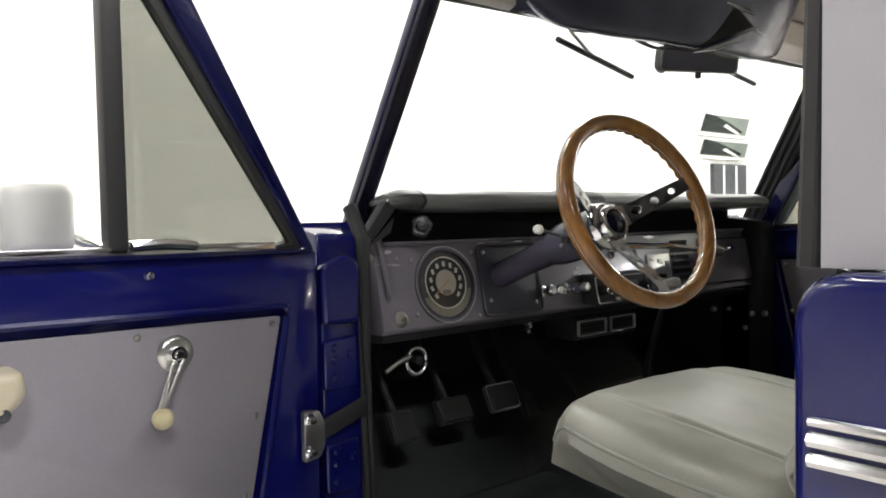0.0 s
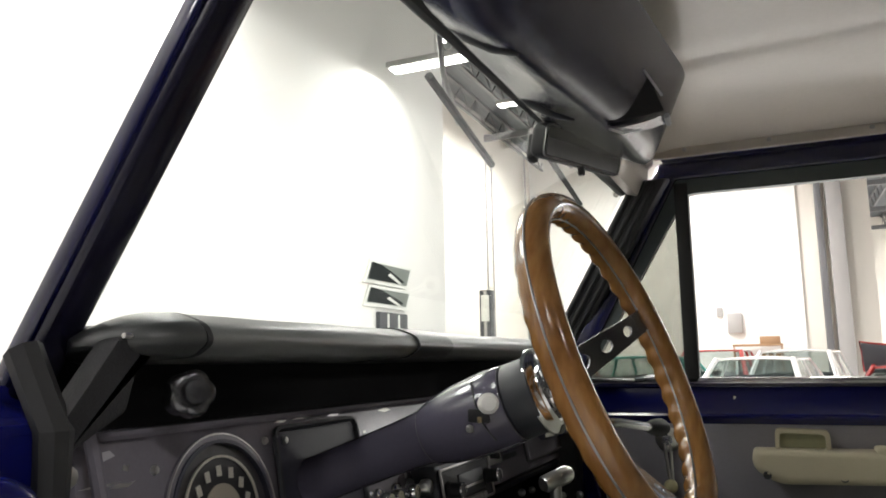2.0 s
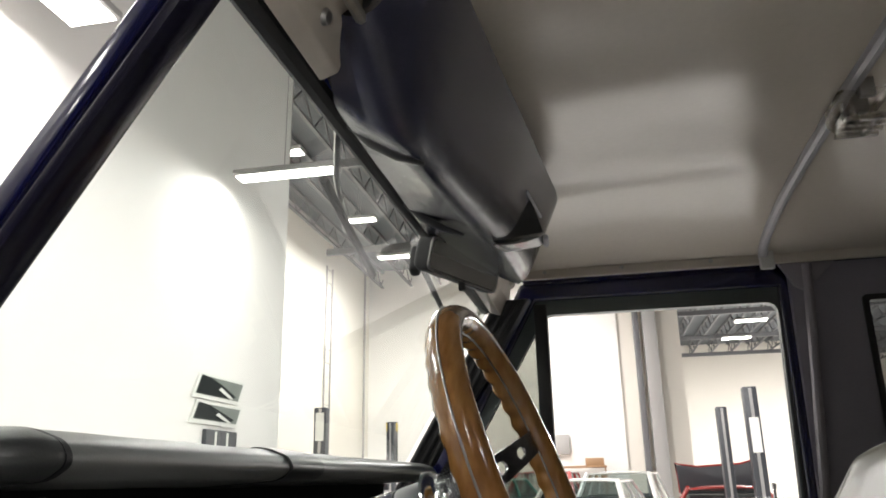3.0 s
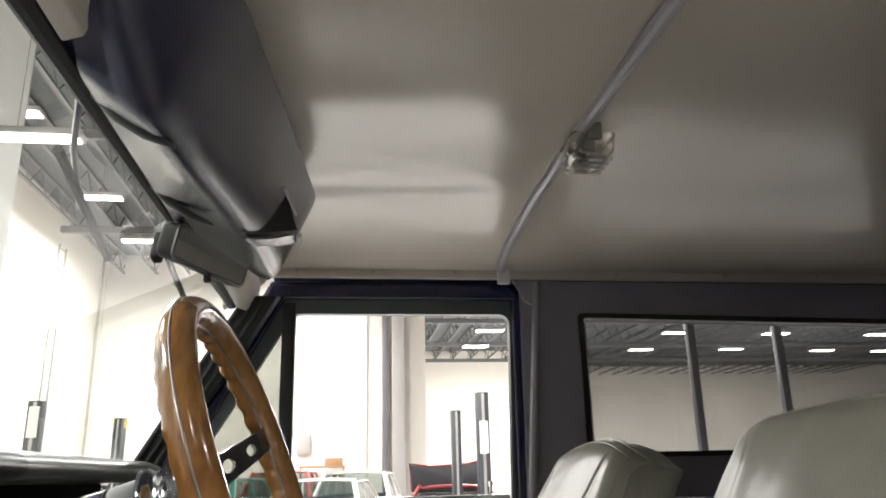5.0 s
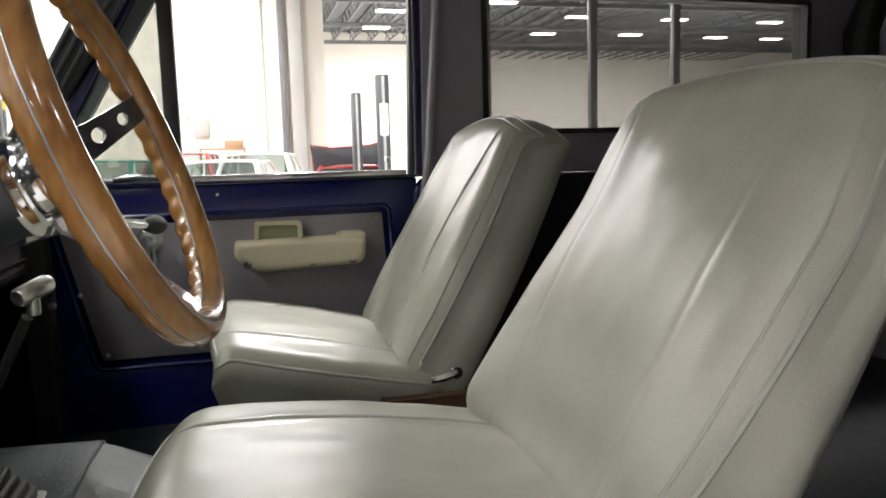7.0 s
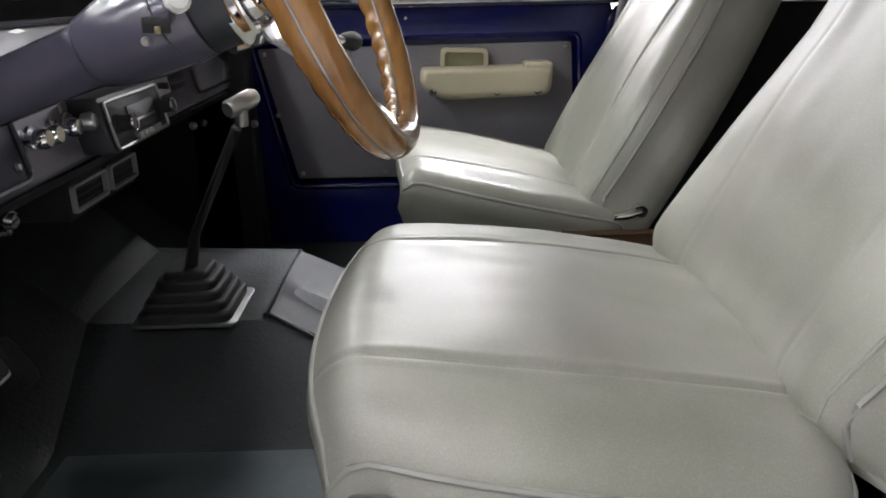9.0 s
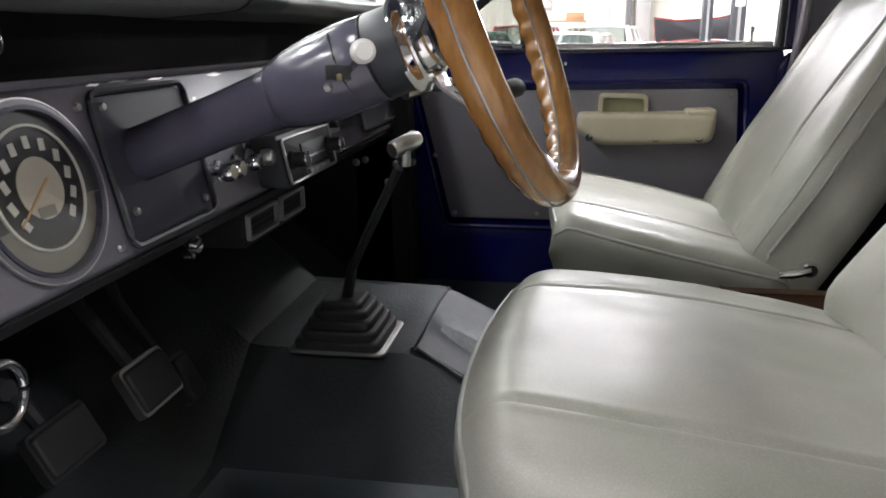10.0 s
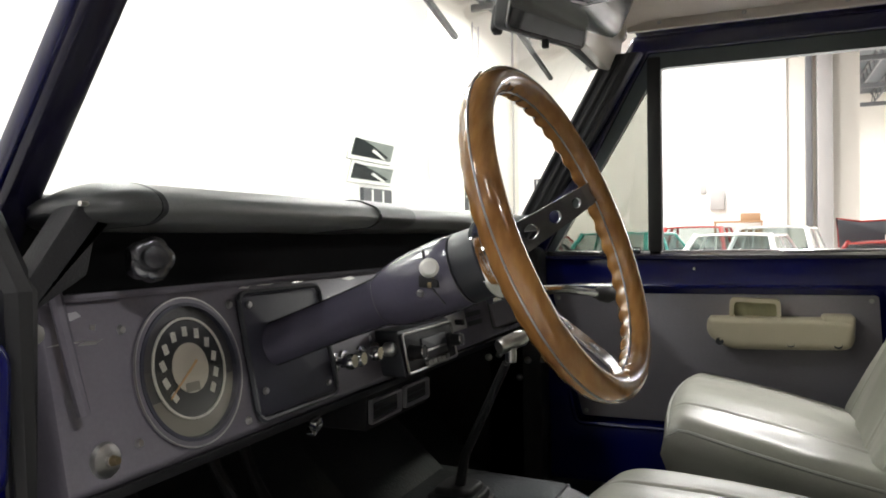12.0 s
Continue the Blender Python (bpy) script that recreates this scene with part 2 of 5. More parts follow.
def sweep(pts, r, seg=10, bm=None, closed=False, flat=1.0, up=(0, 0, 1)):
    """A tube along points; r one radius or one per point; flat squashes it across up."""
    b = bmesh.new()
    P = [Vector(p) for p in pts]
    k = len(P)
    rings = []
    for i, p in enumerate(P):
        a = P[i - 1] if (i or closed) else p
        c = P[(i + 1) % k] if (i < k - 1 or closed) else p
        d = (c - a).normalized()
        s = d.cross(Vector(up))
        if s.length < 1e-4:
            s = d.cross(Vector((1, 0, 0)))
        s.normalize()
        t = s.cross(d).normalized()
        rad = r[i] if isinstance(r, (list, tuple)) else r
        rings.append([b.verts.new(p + s * (rad * math.cos(2 * math.pi * j / seg)) + t * (rad * flat * math.sin(2 * math.pi * j / seg))) for j in range(seg)])
    for i in range(k if closed else k - 1):
        A, B = rings[i], rings[(i + 1) % k]
        for j in range(seg):
            b.faces.new((A[j], A[(j + 1) % seg], B[(j + 1) % seg], B[j]))
    if not closed:
        b.faces.new(rings[0])
        b.faces.new(rings[-1])
    return join(bm or bmesh.new(), b)


def lathe(profile, m=None, seg=24, bm=None):
    """Profile of (radius, height) turned round local z."""
    b = bmesh.new()
    rings = []
    for r, h in profile:
        if r < 1e-6:
            rings.append([b.verts.new((0, 0, h))])
        else:
            rings.append([b.verts.new((r * math.cos(2 * math.pi * j / seg), r * math.sin(2 * math.pi * j / seg), h)) for j in range(seg)])
    for A, B in zip(rings, rings[1:]):
        for j in range(seg):
            q = (j + 1) % seg
            if len(A) == 1 and len(B) == 1:
                continue
            if len(A) == 1:
                b.faces.new((A[0], B[j], B[q]))
            elif len(B) == 1:
                b.faces.new((A[j], A[q], B[0]))
            else:
                b.faces.new((A[j], A[q], B[q], B[j]))
    return join(bm or bmesh.new(), b, m)


def aim(origin, d, up=(0, 0, 1)):
    """A matrix at origin whose z axis runs along d."""
    return Matrix.Translation(origin) @ Vector(d).to_track_quat("Z", "Y").to_matrix().to_4x4()


def grid(fn, nu, nv, thick=0.0, bm=None):
    """A sheet of points fn(u, v), u and v from 0 to 1; thick: thickness along its normal."""
    b = bmesh.new()
    V = [[b.verts.new(fn(i / nu, j / nv)) for j in range(nv + 1)] for i in range(nu + 1)]
    for i in range(nu):
        for j in range(nv):
            b.faces.new((V[i][j], V[i + 1][j], V[i + 1][j + 1], V[i][j + 1]))
    if thick:
        bmesh.ops.recalc_face_normals(b, faces=b.faces)
        bmesh.ops.solidify(b, geom=b.faces[:], thickness=thick)
    return join(bm or bmesh.new(), b)


def pillow(W, L, T, r=0.05, k=0.3, crown=0.02, seams=(), taper=0.0, groove=0.006, nu=52, nv=44, wrinkle=0.002, side=(0.75, 0.35, 0.08), bulge=0.006, flare=0.0, under=0.0, wing=0.0, bend=2.4, tuck=0.0):
    """A padded cushion: x across W, y from 0 to L, top at height T, bottom at 0. Returns the mesh and its top surface."""
    n0 = math.sqrt(1 - k / 8)

    def seam_at(sx, c):
        s = sx * 2 / W
        return s + (math.copysign(0.9, s) - s) * flare * max(0.0, (c + 0.1) / 1.1) ** bend

    def warp(q, c):
        # draws the columns along with a seam that runs out towards the top corner
        if not flare or not seams:
            return q
        s = abs(seams[0]) * 2 / W
        w = abs(seam_at(abs(seams[0]), c))
        g = abs(q)
        return math.copysign(g / s * w if g < s else w + (g - s) / (1 - s) * (1 - w), q)

    def top(a, c):
        x = a * math.sqrt(1 - k * c * c / 2) / n0 * W / 2
        y = c * math.sqrt(1 - k * a * a / 2) / n0 * L / 2 + L / 2
        x *= 1 - taper * (y / L)
        y -= tuck * max(0.0, -a) ** 4 * max(0.0, c) ** 2
        ea, ec = (1 - abs(a)) * W / 2, (1 - abs(c)) * L / 2
        z = T + crown * (1 - a * a) * (1 - c * c) + wing * abs(a) ** 2.2 * max(0.0, (0.3 - c) / 1.3)
        for d in (ea, ec):
            if d < r:
                z -= r * (1 - math.sqrt(max(0, 1 - (1 - d / r) ** 2)))
        for sx in seams:
            d = (a - seam_at(sx, c)) * W / 2
            f = min(1, ec / 0.05)
            z -= groove * f * math.exp(-(d / 0.004) ** 2) - groove * 0.5 * f * math.exp(-((abs(d) - 0.010) / 0.007) ** 2)
        z += wrinkle * (noise.noise(Vector((x * 11, y * 6, T * 9))) + 0.5 * noise.noise(Vector((x * 30, y * 17, T * 5)))) * min(1, ea / 0.04, ec / 0.04)
        return Vector((x, y, z))

    b = bmesh.new()

    def soft(q):
        return math.copysign(1 - (1 - abs(q)) ** 1.35, q)

    cols = [soft(-1 + 2 * i / nu) for i in range(nu + 1)]
    for sx in seams:
        s = sx * 2 / W
        cols = [c for c in cols if abs(c - s) > 0.07] + [s + q * 2 / W for q in (-0.018, -0.0125, -0.009, -0.006, -0.003, 0, 0.003, 0.006, 0.009, 0.0125, 0.018)]
    cols.sort()
    nu = len(cols) - 1
    V = [[b.verts.new(top(warp(q, soft(-1 + 2 * j / nv)), soft(-1 + 2 * j / nv))) for j in range(nv + 1)] for q in cols]
    for i in range(nu):
        for j in range(nv):
            b.faces.new((V[i][j], V[i + 1][j], V[i + 1][j + 1], V[i][j + 1]))
    rim = [V[i][0] for i in range(nu)] + [V[nu][j] for j in range(nv)] + [V[i][nv] for i in range(nu, 0, -1)] + [V[0][j] for j in range(nv, 0, -1)]
    prev = rim
    for f in (*side, 0.0):
        cur = []
        for v in rim:
            d = Vector((v.co.x, v.co.y - L / 2))
            ins = -bulge * math.sin(math.pi * min(1, f * 1.05)) + (0.02 if f == 0 else 0) + under * (1 - f)
            d = d * (1 - ins / max(d.length, 1e-3))
            cur.append(b.verts.new((d.x, d.y + L / 2, v.co.z * f)))
        for q in range(len(rim)):
            w = (q + 1) % len(rim)
            b.faces.new((prev[q], prev[w], cur[w], cur[q]))
        prev = cur
    b.faces.new(prev)
    return b, top


def welt(top, f, m, rad=0.0035, n=24, drop=0.0):
    """Piping that follows a cushion's outline at the share f of its width."""
    ring = []
    for s, e in (((-1, -1), (1, -1)), ((1, -1), (1, 1)), ((1, 1), (-1, 1)), ((-1, 1), (-1, -1))):
        for i in range(n):
            t = i / n
            ring.append((f * (s[0] + (e[0] - s[0]) * t), f * (s[1] + (e[1] - s[1]) * t)))
    pts = []
    for a, c in ring:
        p = top(a, c)
        p.z = p.z - drop
        pts.append(m @ p)
    return sweep(pts, rad, 6, closed=True)


def puff(poly, axis, a0, a1, r=0.01, steps=4, bm=None, both=False):
    """A convex polygon drawn out along an axis, its end at a1 rounded over by r (both: at a0 too)."""
    b = bmesh.new()
    cu, cv = sum(p[0] for p in poly) / len(poly), sum(p[1] for p in poly) / len(poly)
    hu, hv = (max(p[i] for p in poly) / 2 - min(p[i] for p in poly) / 2 for i in (0, 1))
    sg = 1 if a1 > a0 else -1
    lev = []
    arc = [(r * (1 - math.cos(math.pi / 2 * i / steps)), r * (1 - math.sin(math.pi / 2 * i / steps))) for i in range(steps + 1)]
    if both:
        lev += [(ins, a0 + sg * (r - (r - d))) for ins, d in [(x[0], x[1]) for x in reversed(arc)]]
    else:
        lev.append((0, a0))
    lev += [(ins, a1 - sg * d) for ins, d in arc] + [(r * 1.25, a1)]
    rings = []
    for ins, a in lev:
        ring = []
        for u, v in poly:
            d = Vector(((u - cu) * max(0.02, 1 - ins / hu), (v - cv) * max(0.02, 1 - ins / hv)))
            ring.append(b.verts.new(place(axis, cu + d.x, cv + d.y, a)))
        rings.append(ring)
    k = len(poly)
    for A, B in zip(rings, rings[1:]):
        for i in range(k):
            b.faces.new((A[i], A[(i + 1) % k], B[(i + 1) % k], B[i]))
    b.faces.new(rings[0])
    b.faces.new(rings[-1])
    return join(bm or bmesh.new(), b)


# ---- the hall ----
def wall(name, poly_box, material):
    return tagged(part(name, box(*poly_box), material, smooth=0), kind="structure")


tagged(part("floor", box(-25, 60, -62, 14, -0.2, 0.0), CONC, smooth=0), "polished grey concrete hall floor", "floor", kind="structure")
wall("wall_north", (-25, 10.25, 6.0, 6.3, 0, 8.6), WALLW)
wall("wall_north_return", (10.05, 10.25, 6.304, 8.7, 0, 8.6), WALLC)
wall("wall_north_far", (10.25, 24.2, 8.7, 9.0, 0, 8.6), WALLC)
wall("wall_east", (24.0, 24.3, 0.23, 8.696, 0, 8.6), WALLW)
wall("wall_east_return", (24.1, 24.3, -1.745, 0.226, 0, 8.6), WALLC)
wall("wall_east_far", (43.8, 44.1, -11.5, 14, 0, 8.6), WALLC)
wall("wall_bay_side", (43.8, 50.4, -11.8, -11.504, 0, 8.6), WALLC)
wall("wall_bay_end", (50.4, 50.7, -62, -11.804, 0, 8.6), WALLC)
wall("wall_south", (-25, 60, -62.3, -62, 0, 8.6), WALLC)
wall("wall_west", (-25.3, -25, -62, 6.3, 0, 8.6), WALLW)
wall("wall_north_bay", (24.304, 43.8, 8.7, 9.0, 0, 8.6), WALLC)
tagged(part("ceiling", box(-25, 60, -62, 14, 8.6, 8.8), DECK, smooth=0), "dark corrugated roof deck on steel joists", "ceiling", kind="structure")


def joist(y, x0, x1, z):
    b = box(x0, x1, y - 0.05, y + 0.05, z + 0.55, z + 0.62)
    box(x0, x1, y - 0.04, y + 0.04, z, z + 0.06, bm=b)
    n = int((x1 - x0) / 1.1)
    for i in range(n):
        a = x0 + (x1 - x0) * i / n
        w = (x1 - x0) / n
        for p, q in (((a, y, z + 0.03), (a + w / 2, y, z + 0.58)), ((a + w / 2, y, z + 0.58), (a + w, y, z + 0.03))):
            sweep([p, q], 0.022, 4, b)
    return b


for i in range(42):
    y = 8.2 - i * 1.05
    tagged(part("roof_joist", joist(y, 10.4 if y > 6 else -6, 43.7 if y > -11 else 50.3, 7.95), MIDGREY, smooth=0), "grey open-web steel roof joist under the deck", "roof joist", "roof joists")
for x in (13.0, 19.0, 25.0, 31.0, 37.0, 42.5):
    tagged(part("roof_girder", box(x - 0.06, x + 0.06, -34, 8.5, 7.74, 7.94, 0.02), MIDGREY, smooth=0), "grey steel roof girder carrying the joists", "roof girder", "roof girders")


def lamp(x, y, z=8.1, power=260.0, light=True, a=1.2, b=0.6):
    t = thing("ceiling_light", "white fluorescent high-bay lamp hanging under the roof", "ceiling lamp", (x, y, z), "hall lamps")
    part("housing", prism(rect(-a / 2 - 0.04, a / 2 + 0.04, -b / 2 - 0.04, b / 2 + 0.04), "z", 0.02, 0.10, 0.01), COLGREY, t)
    part("diffuser", prism(rect(-a / 2, a / 2, -b / 2, b / 2), "z", 0.0, 0.018), TUBE, t)
    for q in (-0.4, 0.4):
        part("hanger", sweep([(q * a, 0, 0.1), (q * a, 0, 8.6 - z)], 0.006, 4), COLGREY, t)
    if light:
        d = bpy.data.lights.new("hall_lamp", "AREA")
        d.shape, d.size, d.size_y, d.energy, d.color = "RECTANGLE", a, b, power, (1.0, 0.975, 0.95)
        o = new("hall_lamp", d)
        o.location = (x, y, z - 0.02)
    return t


lamp(7.9, 5.03, 5.4, 74, a=0.22, b=1.39)
for x in (-9.0, -4.4, 0.0, 3.4):
    lamp(x, 5.35, 5.4, 74 if x > -1 else 48, a=1.5, b=0.45)
# unseen lamps added round the car, placed and powered to light its interior
for x, y, e in ((-6.0, 0.8, 35), (-3.2, -4.0, 170), (0.6, -2.6, 190), (3.8, -0.6, 480), (7.4, 0.2, 340), (-2.6, 2.6, 35)):
    lamp(x, y, 5.6, e, a=1.5, b=0.45)
for x, y, w in ((11.74, 6.69, 0.55), (15.9, 6.53, 0.8), (19.2, 6.52, 0.9)):
    lamp(x, y, 7.6, 330, a=0.25, b=w)
for x, y in ((16.5, 1.5), (20.5, 3.2)):
    lamp(x, y, 7.6, 480)
for x, y, e in ((29.7, -9.9, 1500), (32.05, -5.6, 1300), (32.7, -19.9, 1700), (36.3, -5.7, 0), (37.4, -14.9, 0), (32.5, -14.7, 0), (37.3, -20.0, 0), (37.8, -25.7, 0), (32.9, -25.5, 1500), (38.0, -29.6, 0)):
    lamp(x, y, 7.6, e * 2.0, light=e > 0, a=0.45, b=1.25)
for x, y in ((20.0, -9.25), (20.0, -12.03), (20.0, -5.9)):
    tagged(part("column", box(x - 0.12, x + 0.12, y - 0.11, y + 0.11, 0, 8.6, 0.02), MIDGREY), "slim dark steel building column", "column", "building columns")

for nm, x0, x1, y0, y1, lab in (("column", 23.55, 23.95, -0.455, -0.278, "dark grey steel building column"), ("column", 23.4, 23.9, -0.98, -0.57, "light grey boxed building column")):
    tagged(part(nm, box(x0, x1, y0, y1, 0, 8.6, 0.02), MIDGREY if y1 > -0.3 else COLGREY), lab, "column", "building columns")

# ---- vehicle shell ----
shell = thing("car_body", "dark blue vintage off-road car body under a grey hardtop", "car body", (0, 0, 0))


# windscreen surround, leaning back
GL, GR = -0.640, 0.70


def lean(y, z):
    # the screen's plane: y at a height
    return y - 0.655 * (z - 1.36)


def slab(y0, y1, z0, z1):
    return [(lean(y0, z0), z0), (lean(y1, z0), z0), (lean(y1, z1), z1), (lean(y0, z1), z1)]


def right_lean(b):
    # the right-hand post draws inwards towards the roof
    for v in b.verts:
        v.co.x -= 0.27 * (v.co.z - 1.36)
    return b


def crowned(b):
    # the header sits a little higher on the passenger's side
    for v in b.verts:
        v.co.z += 0.004 + 0.024 * v.co.x
    return b


part("windscreen_post", prism(slab(1.585, 1.609, 1.28, 1.79), "x", GL - 0.036, GL - 0.004, 0.005), NAVY_SHADE, shell, "dark blue windscreen post")
# right post takes a dark colour in place of blue to carry its shade
part("windscreen_post", right_lean(prism(slab(1.500, 1.548, 1.29, 1.75), "x", 0.806, 0.836, 0.006)), PLATE, shell, "windscreen post darkened for its shade")
part("post_seal", prism(slab(1.571, 1.591, 1.30, 1.77), "x", GL - 0.033, GL + 0.004, 0.008), POSTN, shell, "blue black post lining")
part("post_seal", right_lean(prism(slab(1.500, 1.580, 1.29, 1.745), "x", 0.780, 0.806, 0.005)), RUBBER, shell, "black rubber post seal")
for k in range(3):
    part("seal_rib", right_lean(sweep([(0.782, lean(1.569 - k * 0.024, 1.29), 1.29), (0.782, lean(1.569 - k * 0.024, 1.74), 1.74)], 0.007, 8)), RUBBER, shell, "ribbed rubber seal")
part("windscreen_header", crowned(prism([(1.372, 1.730), (1.346, 1.705), (1.325, 1.715), (1.305, 1.76), (1.31, 1.80), (1.36, 1.82), (1.385, 1.77)], "x", -0.672, 0.73, 0.005)), BLUE, shell, "dark blue windscreen header")
part("header_seal", crowned(sweep([(GL, 1.357, 1.708), (0.70, 1.357, 1.708)], 0.013, 10)), RUBBER, shell, "black rubber glass seal")
part("windscreen", grid(lambda u, v: Vector((GL - 0.012 + (GR - GL + 0.08 - 0.09 * v) * u, lean(1.585, 1.352 + 0.37 * v), 1.352 + 0.37 * v)), 2, 2), SCREEN, shell, "clear flat windscreen glass", 0)
part("glass_sill", sweep([(GL, 1.585, 1.352), (0.77, 1.585, 1.352)], 0.010, 8), RUBBER, shell, "black lower glass seal")
part("cowl", prism([(1.615, 1.32), (1.66, 1.285), (1.95, 1.232), (1.95, 1.17), (1.615, 1.17)], "x", -0.80, 0.80, 0.02), BLUE, shell, "dark blue cowl")
part("bonnet", grid(lambda u, v: Vector((-0.72 + 1.44 * u, 1.955 + 0.95 * v, 1.285 - 0.05 * v - 0.05 * (2 * u - 1) ** 4)), 16, 6, 0.02), BLUE, shell, "dark blue bonnet")
for s in (-1, 1):
    part("wing", prism([(1.60, 0.55), (1.60, 1.26), (2.9, 1.20), (2.9, 0.75), (2.6, 0.75), (2.5, 0.95), (2.1, 0.95), (1.95, 0.55)], "x", s * 0.73, s * 0.86, 0.02), BLUE, shell, "dark blue front wing")
    # passenger's pillar is coloured black for the shade it lies in
    part("hinge_pillar", prism(rounded([(1.535 if s < 0 else 1.492, 0.60), (1.64, 0.60), (1.64, 1.31), (1.535 if s < 0 else 1.50, 1.29)], 0.02), "x", s * (0.69 if s < 0 else 0.70), s * (0.787 if s < 0 else 0.775), 0.008), BLUE if s < 0 else BLACK, shell, "dark blue hinge pillar, blackened for shade on the passenger's side")
    if s < 0:
        part("door_seal", sweep([(s * 0.70, 1.528, 0.66), (s * 0.70, 1.528, 1.28), (s * 0.705, 1.56, 1.34)], 0.014, 8), RUBBER, shell, "black rubber door seal")
        part("pillar_pressing", puff(rounded([(-0.790, 1.130), (-0.716, 1.128), (-0.710, 1.240), (-0.745, 1.258), (-0.793, 1.235)], [0.012, 0.012, 0.018, 0.016, 0.014], 6), "y", 1.537, 1.516, 0.010, 7), BLUE, shell, "dark blue rounded pillar pressing", 40)
        for z in (1.062, 0.875):
            hb = part("door_hinge", puff(rounded([(-0.788, z - 0.05), (-0.718, z - 0.05), (-0.718, z + 0.045), (-0.788, z + 0.04)], 0.01), "y", 1.536, 1.524, 0.005), BLUE, shell, "dark blue painted hinge leaf")
            for dx, dz in ((-0.767, -0.028), (-0.767, 0.004), (-0.767, 0.026), (-0.734, 0.012)):
                part("hinge_bolt", lathe([(0, 0.006), (0.005, 0.0055), (0.0065, 0.003), (0.008, 0)], aim((dx, 1.524, z + dz), (0, -1, 0)), 14), BLUE, hb, "painted hinge bolt")
    part("sill", prism(rounded([(0.66, 0.60), (0.86, 0.60), (0.86, 0.665), (0.66, 0.685)], 0.012), "y", 0.55, 1.64), BLUE, shell, "dark blue door sill") if s > 0 else part("sill", prism(rounded([(-0.66, 0.60), (-0.86, 0.60), (-0.86, 0.665), (-0.66, 0.685)], 0.012), "y", 0.55, 1.64), BLUE, shell, "dark blue door sill")
# quarter sides
for s in (-1, 1):
    o = prism(rounded([(0.676, 0.55), (0.676, 1.260), (-0.72, 1.260), (-0.72, 0.55)], [0.02, 0.05, 0.03, 0.02], 6), "x", s * 0.772, s * 0.824, 0.012, None, 4)
    part("quarter_panel", o, BLUE, shell, "dark blue quarter panel")
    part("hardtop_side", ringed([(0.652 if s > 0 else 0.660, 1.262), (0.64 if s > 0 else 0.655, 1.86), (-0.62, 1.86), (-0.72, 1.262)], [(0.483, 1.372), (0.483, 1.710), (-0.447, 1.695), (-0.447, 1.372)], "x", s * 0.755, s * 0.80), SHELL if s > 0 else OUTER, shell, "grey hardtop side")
    part("quarter_seal", ringed(rounded([(-0.459, 1.360), (0.495, 1.360), (0.495, 1.722), (-0.459, 1.707)], 0.014), rounded([(-0.446, 1.373), (0.482, 1.373), (0.482, 1.709), (-0.446, 1.694)], 0.010), "x", s * 0.748, s * 0.806), RUBBER, shell, "black rubber window seal")
    part("quarter_glass", prism([(-0.45, 1.365), (0.49, 1.365), (0.49, 1.715), (-0.45, 1.70)], "x", s * 0.775, s * 0.779), TINT, shell, "smoked quarter window glass", 0)
    part("lower_inner_wall", box(s * 0.72, s * 0.768, -0.65, 0.55, 0.62, 1.258), BLACK, shell, "dark inner wheelhouse wall")
    for z0, z1 in ((1.095, 1.109), (1.112, 1.127), (1.130, 1.139)):
        part("trim_strip", sweep([(s * 0.827, 0.658, (z0 + z1) / 2), (s * 0.827, -0.70, (z0 + z1) / 2)], (z1 - z0) / 2, 8), CHROME, shell, "bright side trim strip")
for s in (-1, 1):
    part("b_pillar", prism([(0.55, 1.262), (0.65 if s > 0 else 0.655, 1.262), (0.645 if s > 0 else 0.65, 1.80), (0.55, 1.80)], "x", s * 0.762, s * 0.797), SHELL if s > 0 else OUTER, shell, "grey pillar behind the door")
    part("pillar_seal", sweep([(s * 0.787, 0.672, 1.262), (s * 0.782, 0.655, 1.80)], 0.014, 8), RUBBER, shell, "black pillar weatherstrip")
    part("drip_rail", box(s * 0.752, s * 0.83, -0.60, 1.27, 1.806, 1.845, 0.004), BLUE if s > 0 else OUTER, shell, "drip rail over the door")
    part("pillar_tube", sweep([(s * 0.745, 0.672, 1.10), (s * 0.745, 0.640, 1.30), (s * 0.745, 0.607, 1.72), (s * 0.742, 0.603, 1.80)], 0.011, 10), GREY, shell, "grey roof support tube")
    part("pillar_gusset", prism([(0.665, 1.806), (0.540, 1.806), (0.59, 1.755), (0.618, 1.742), (0.635, 1.752)], "x", s * 0.745, s * 0.757, 0.003), GREY, shell, "grey gusset plate")
part("rear_wall", ringed(rect(-0.80, 0.80, 0.60, 1.84), rect(-0.60, 0.60, 1.30, 1.70, ), "y", -0.72, -0.66), SHELL, shell, "grey hardtop rear wall")
# rear pane is out of view; its dark tint holds light off the lining
part("rear_glass", prism(rect(-0.61, 0.61, 1.29, 1.71), "y", -0.69, -0.686), REAR_DIM, shell, "unseen rear glass, darkened to dim the roof lining", 0)
part("rear_floor", box(-0.79, 0.79, -0.72, 0.70, 0.66, 0.70), MATFL, shell, "dark load floor")
# floor and footwells
floor_pan = grid(lambda u, v: Vector((-0.78 + 1.56 * u, 0.55 + 1.45 * v, (lambda x, y: (0.69 + 0.13 * max(0, min(1, (x + 0.14) / 0.17)) * max(0, min(1, (0.52 - x) / 0.17)) * max(0, min(1, (y - 1.10) / 0.25)) + max(0, y - 1.62) * 0.9))(-0.78 + 1.56 * u, 0.55 + 1.45 * v))), 60, 50, 0.01)
part("floor_mat", floor_pan, MATFL, shell, "black rubber floor mat", 22)
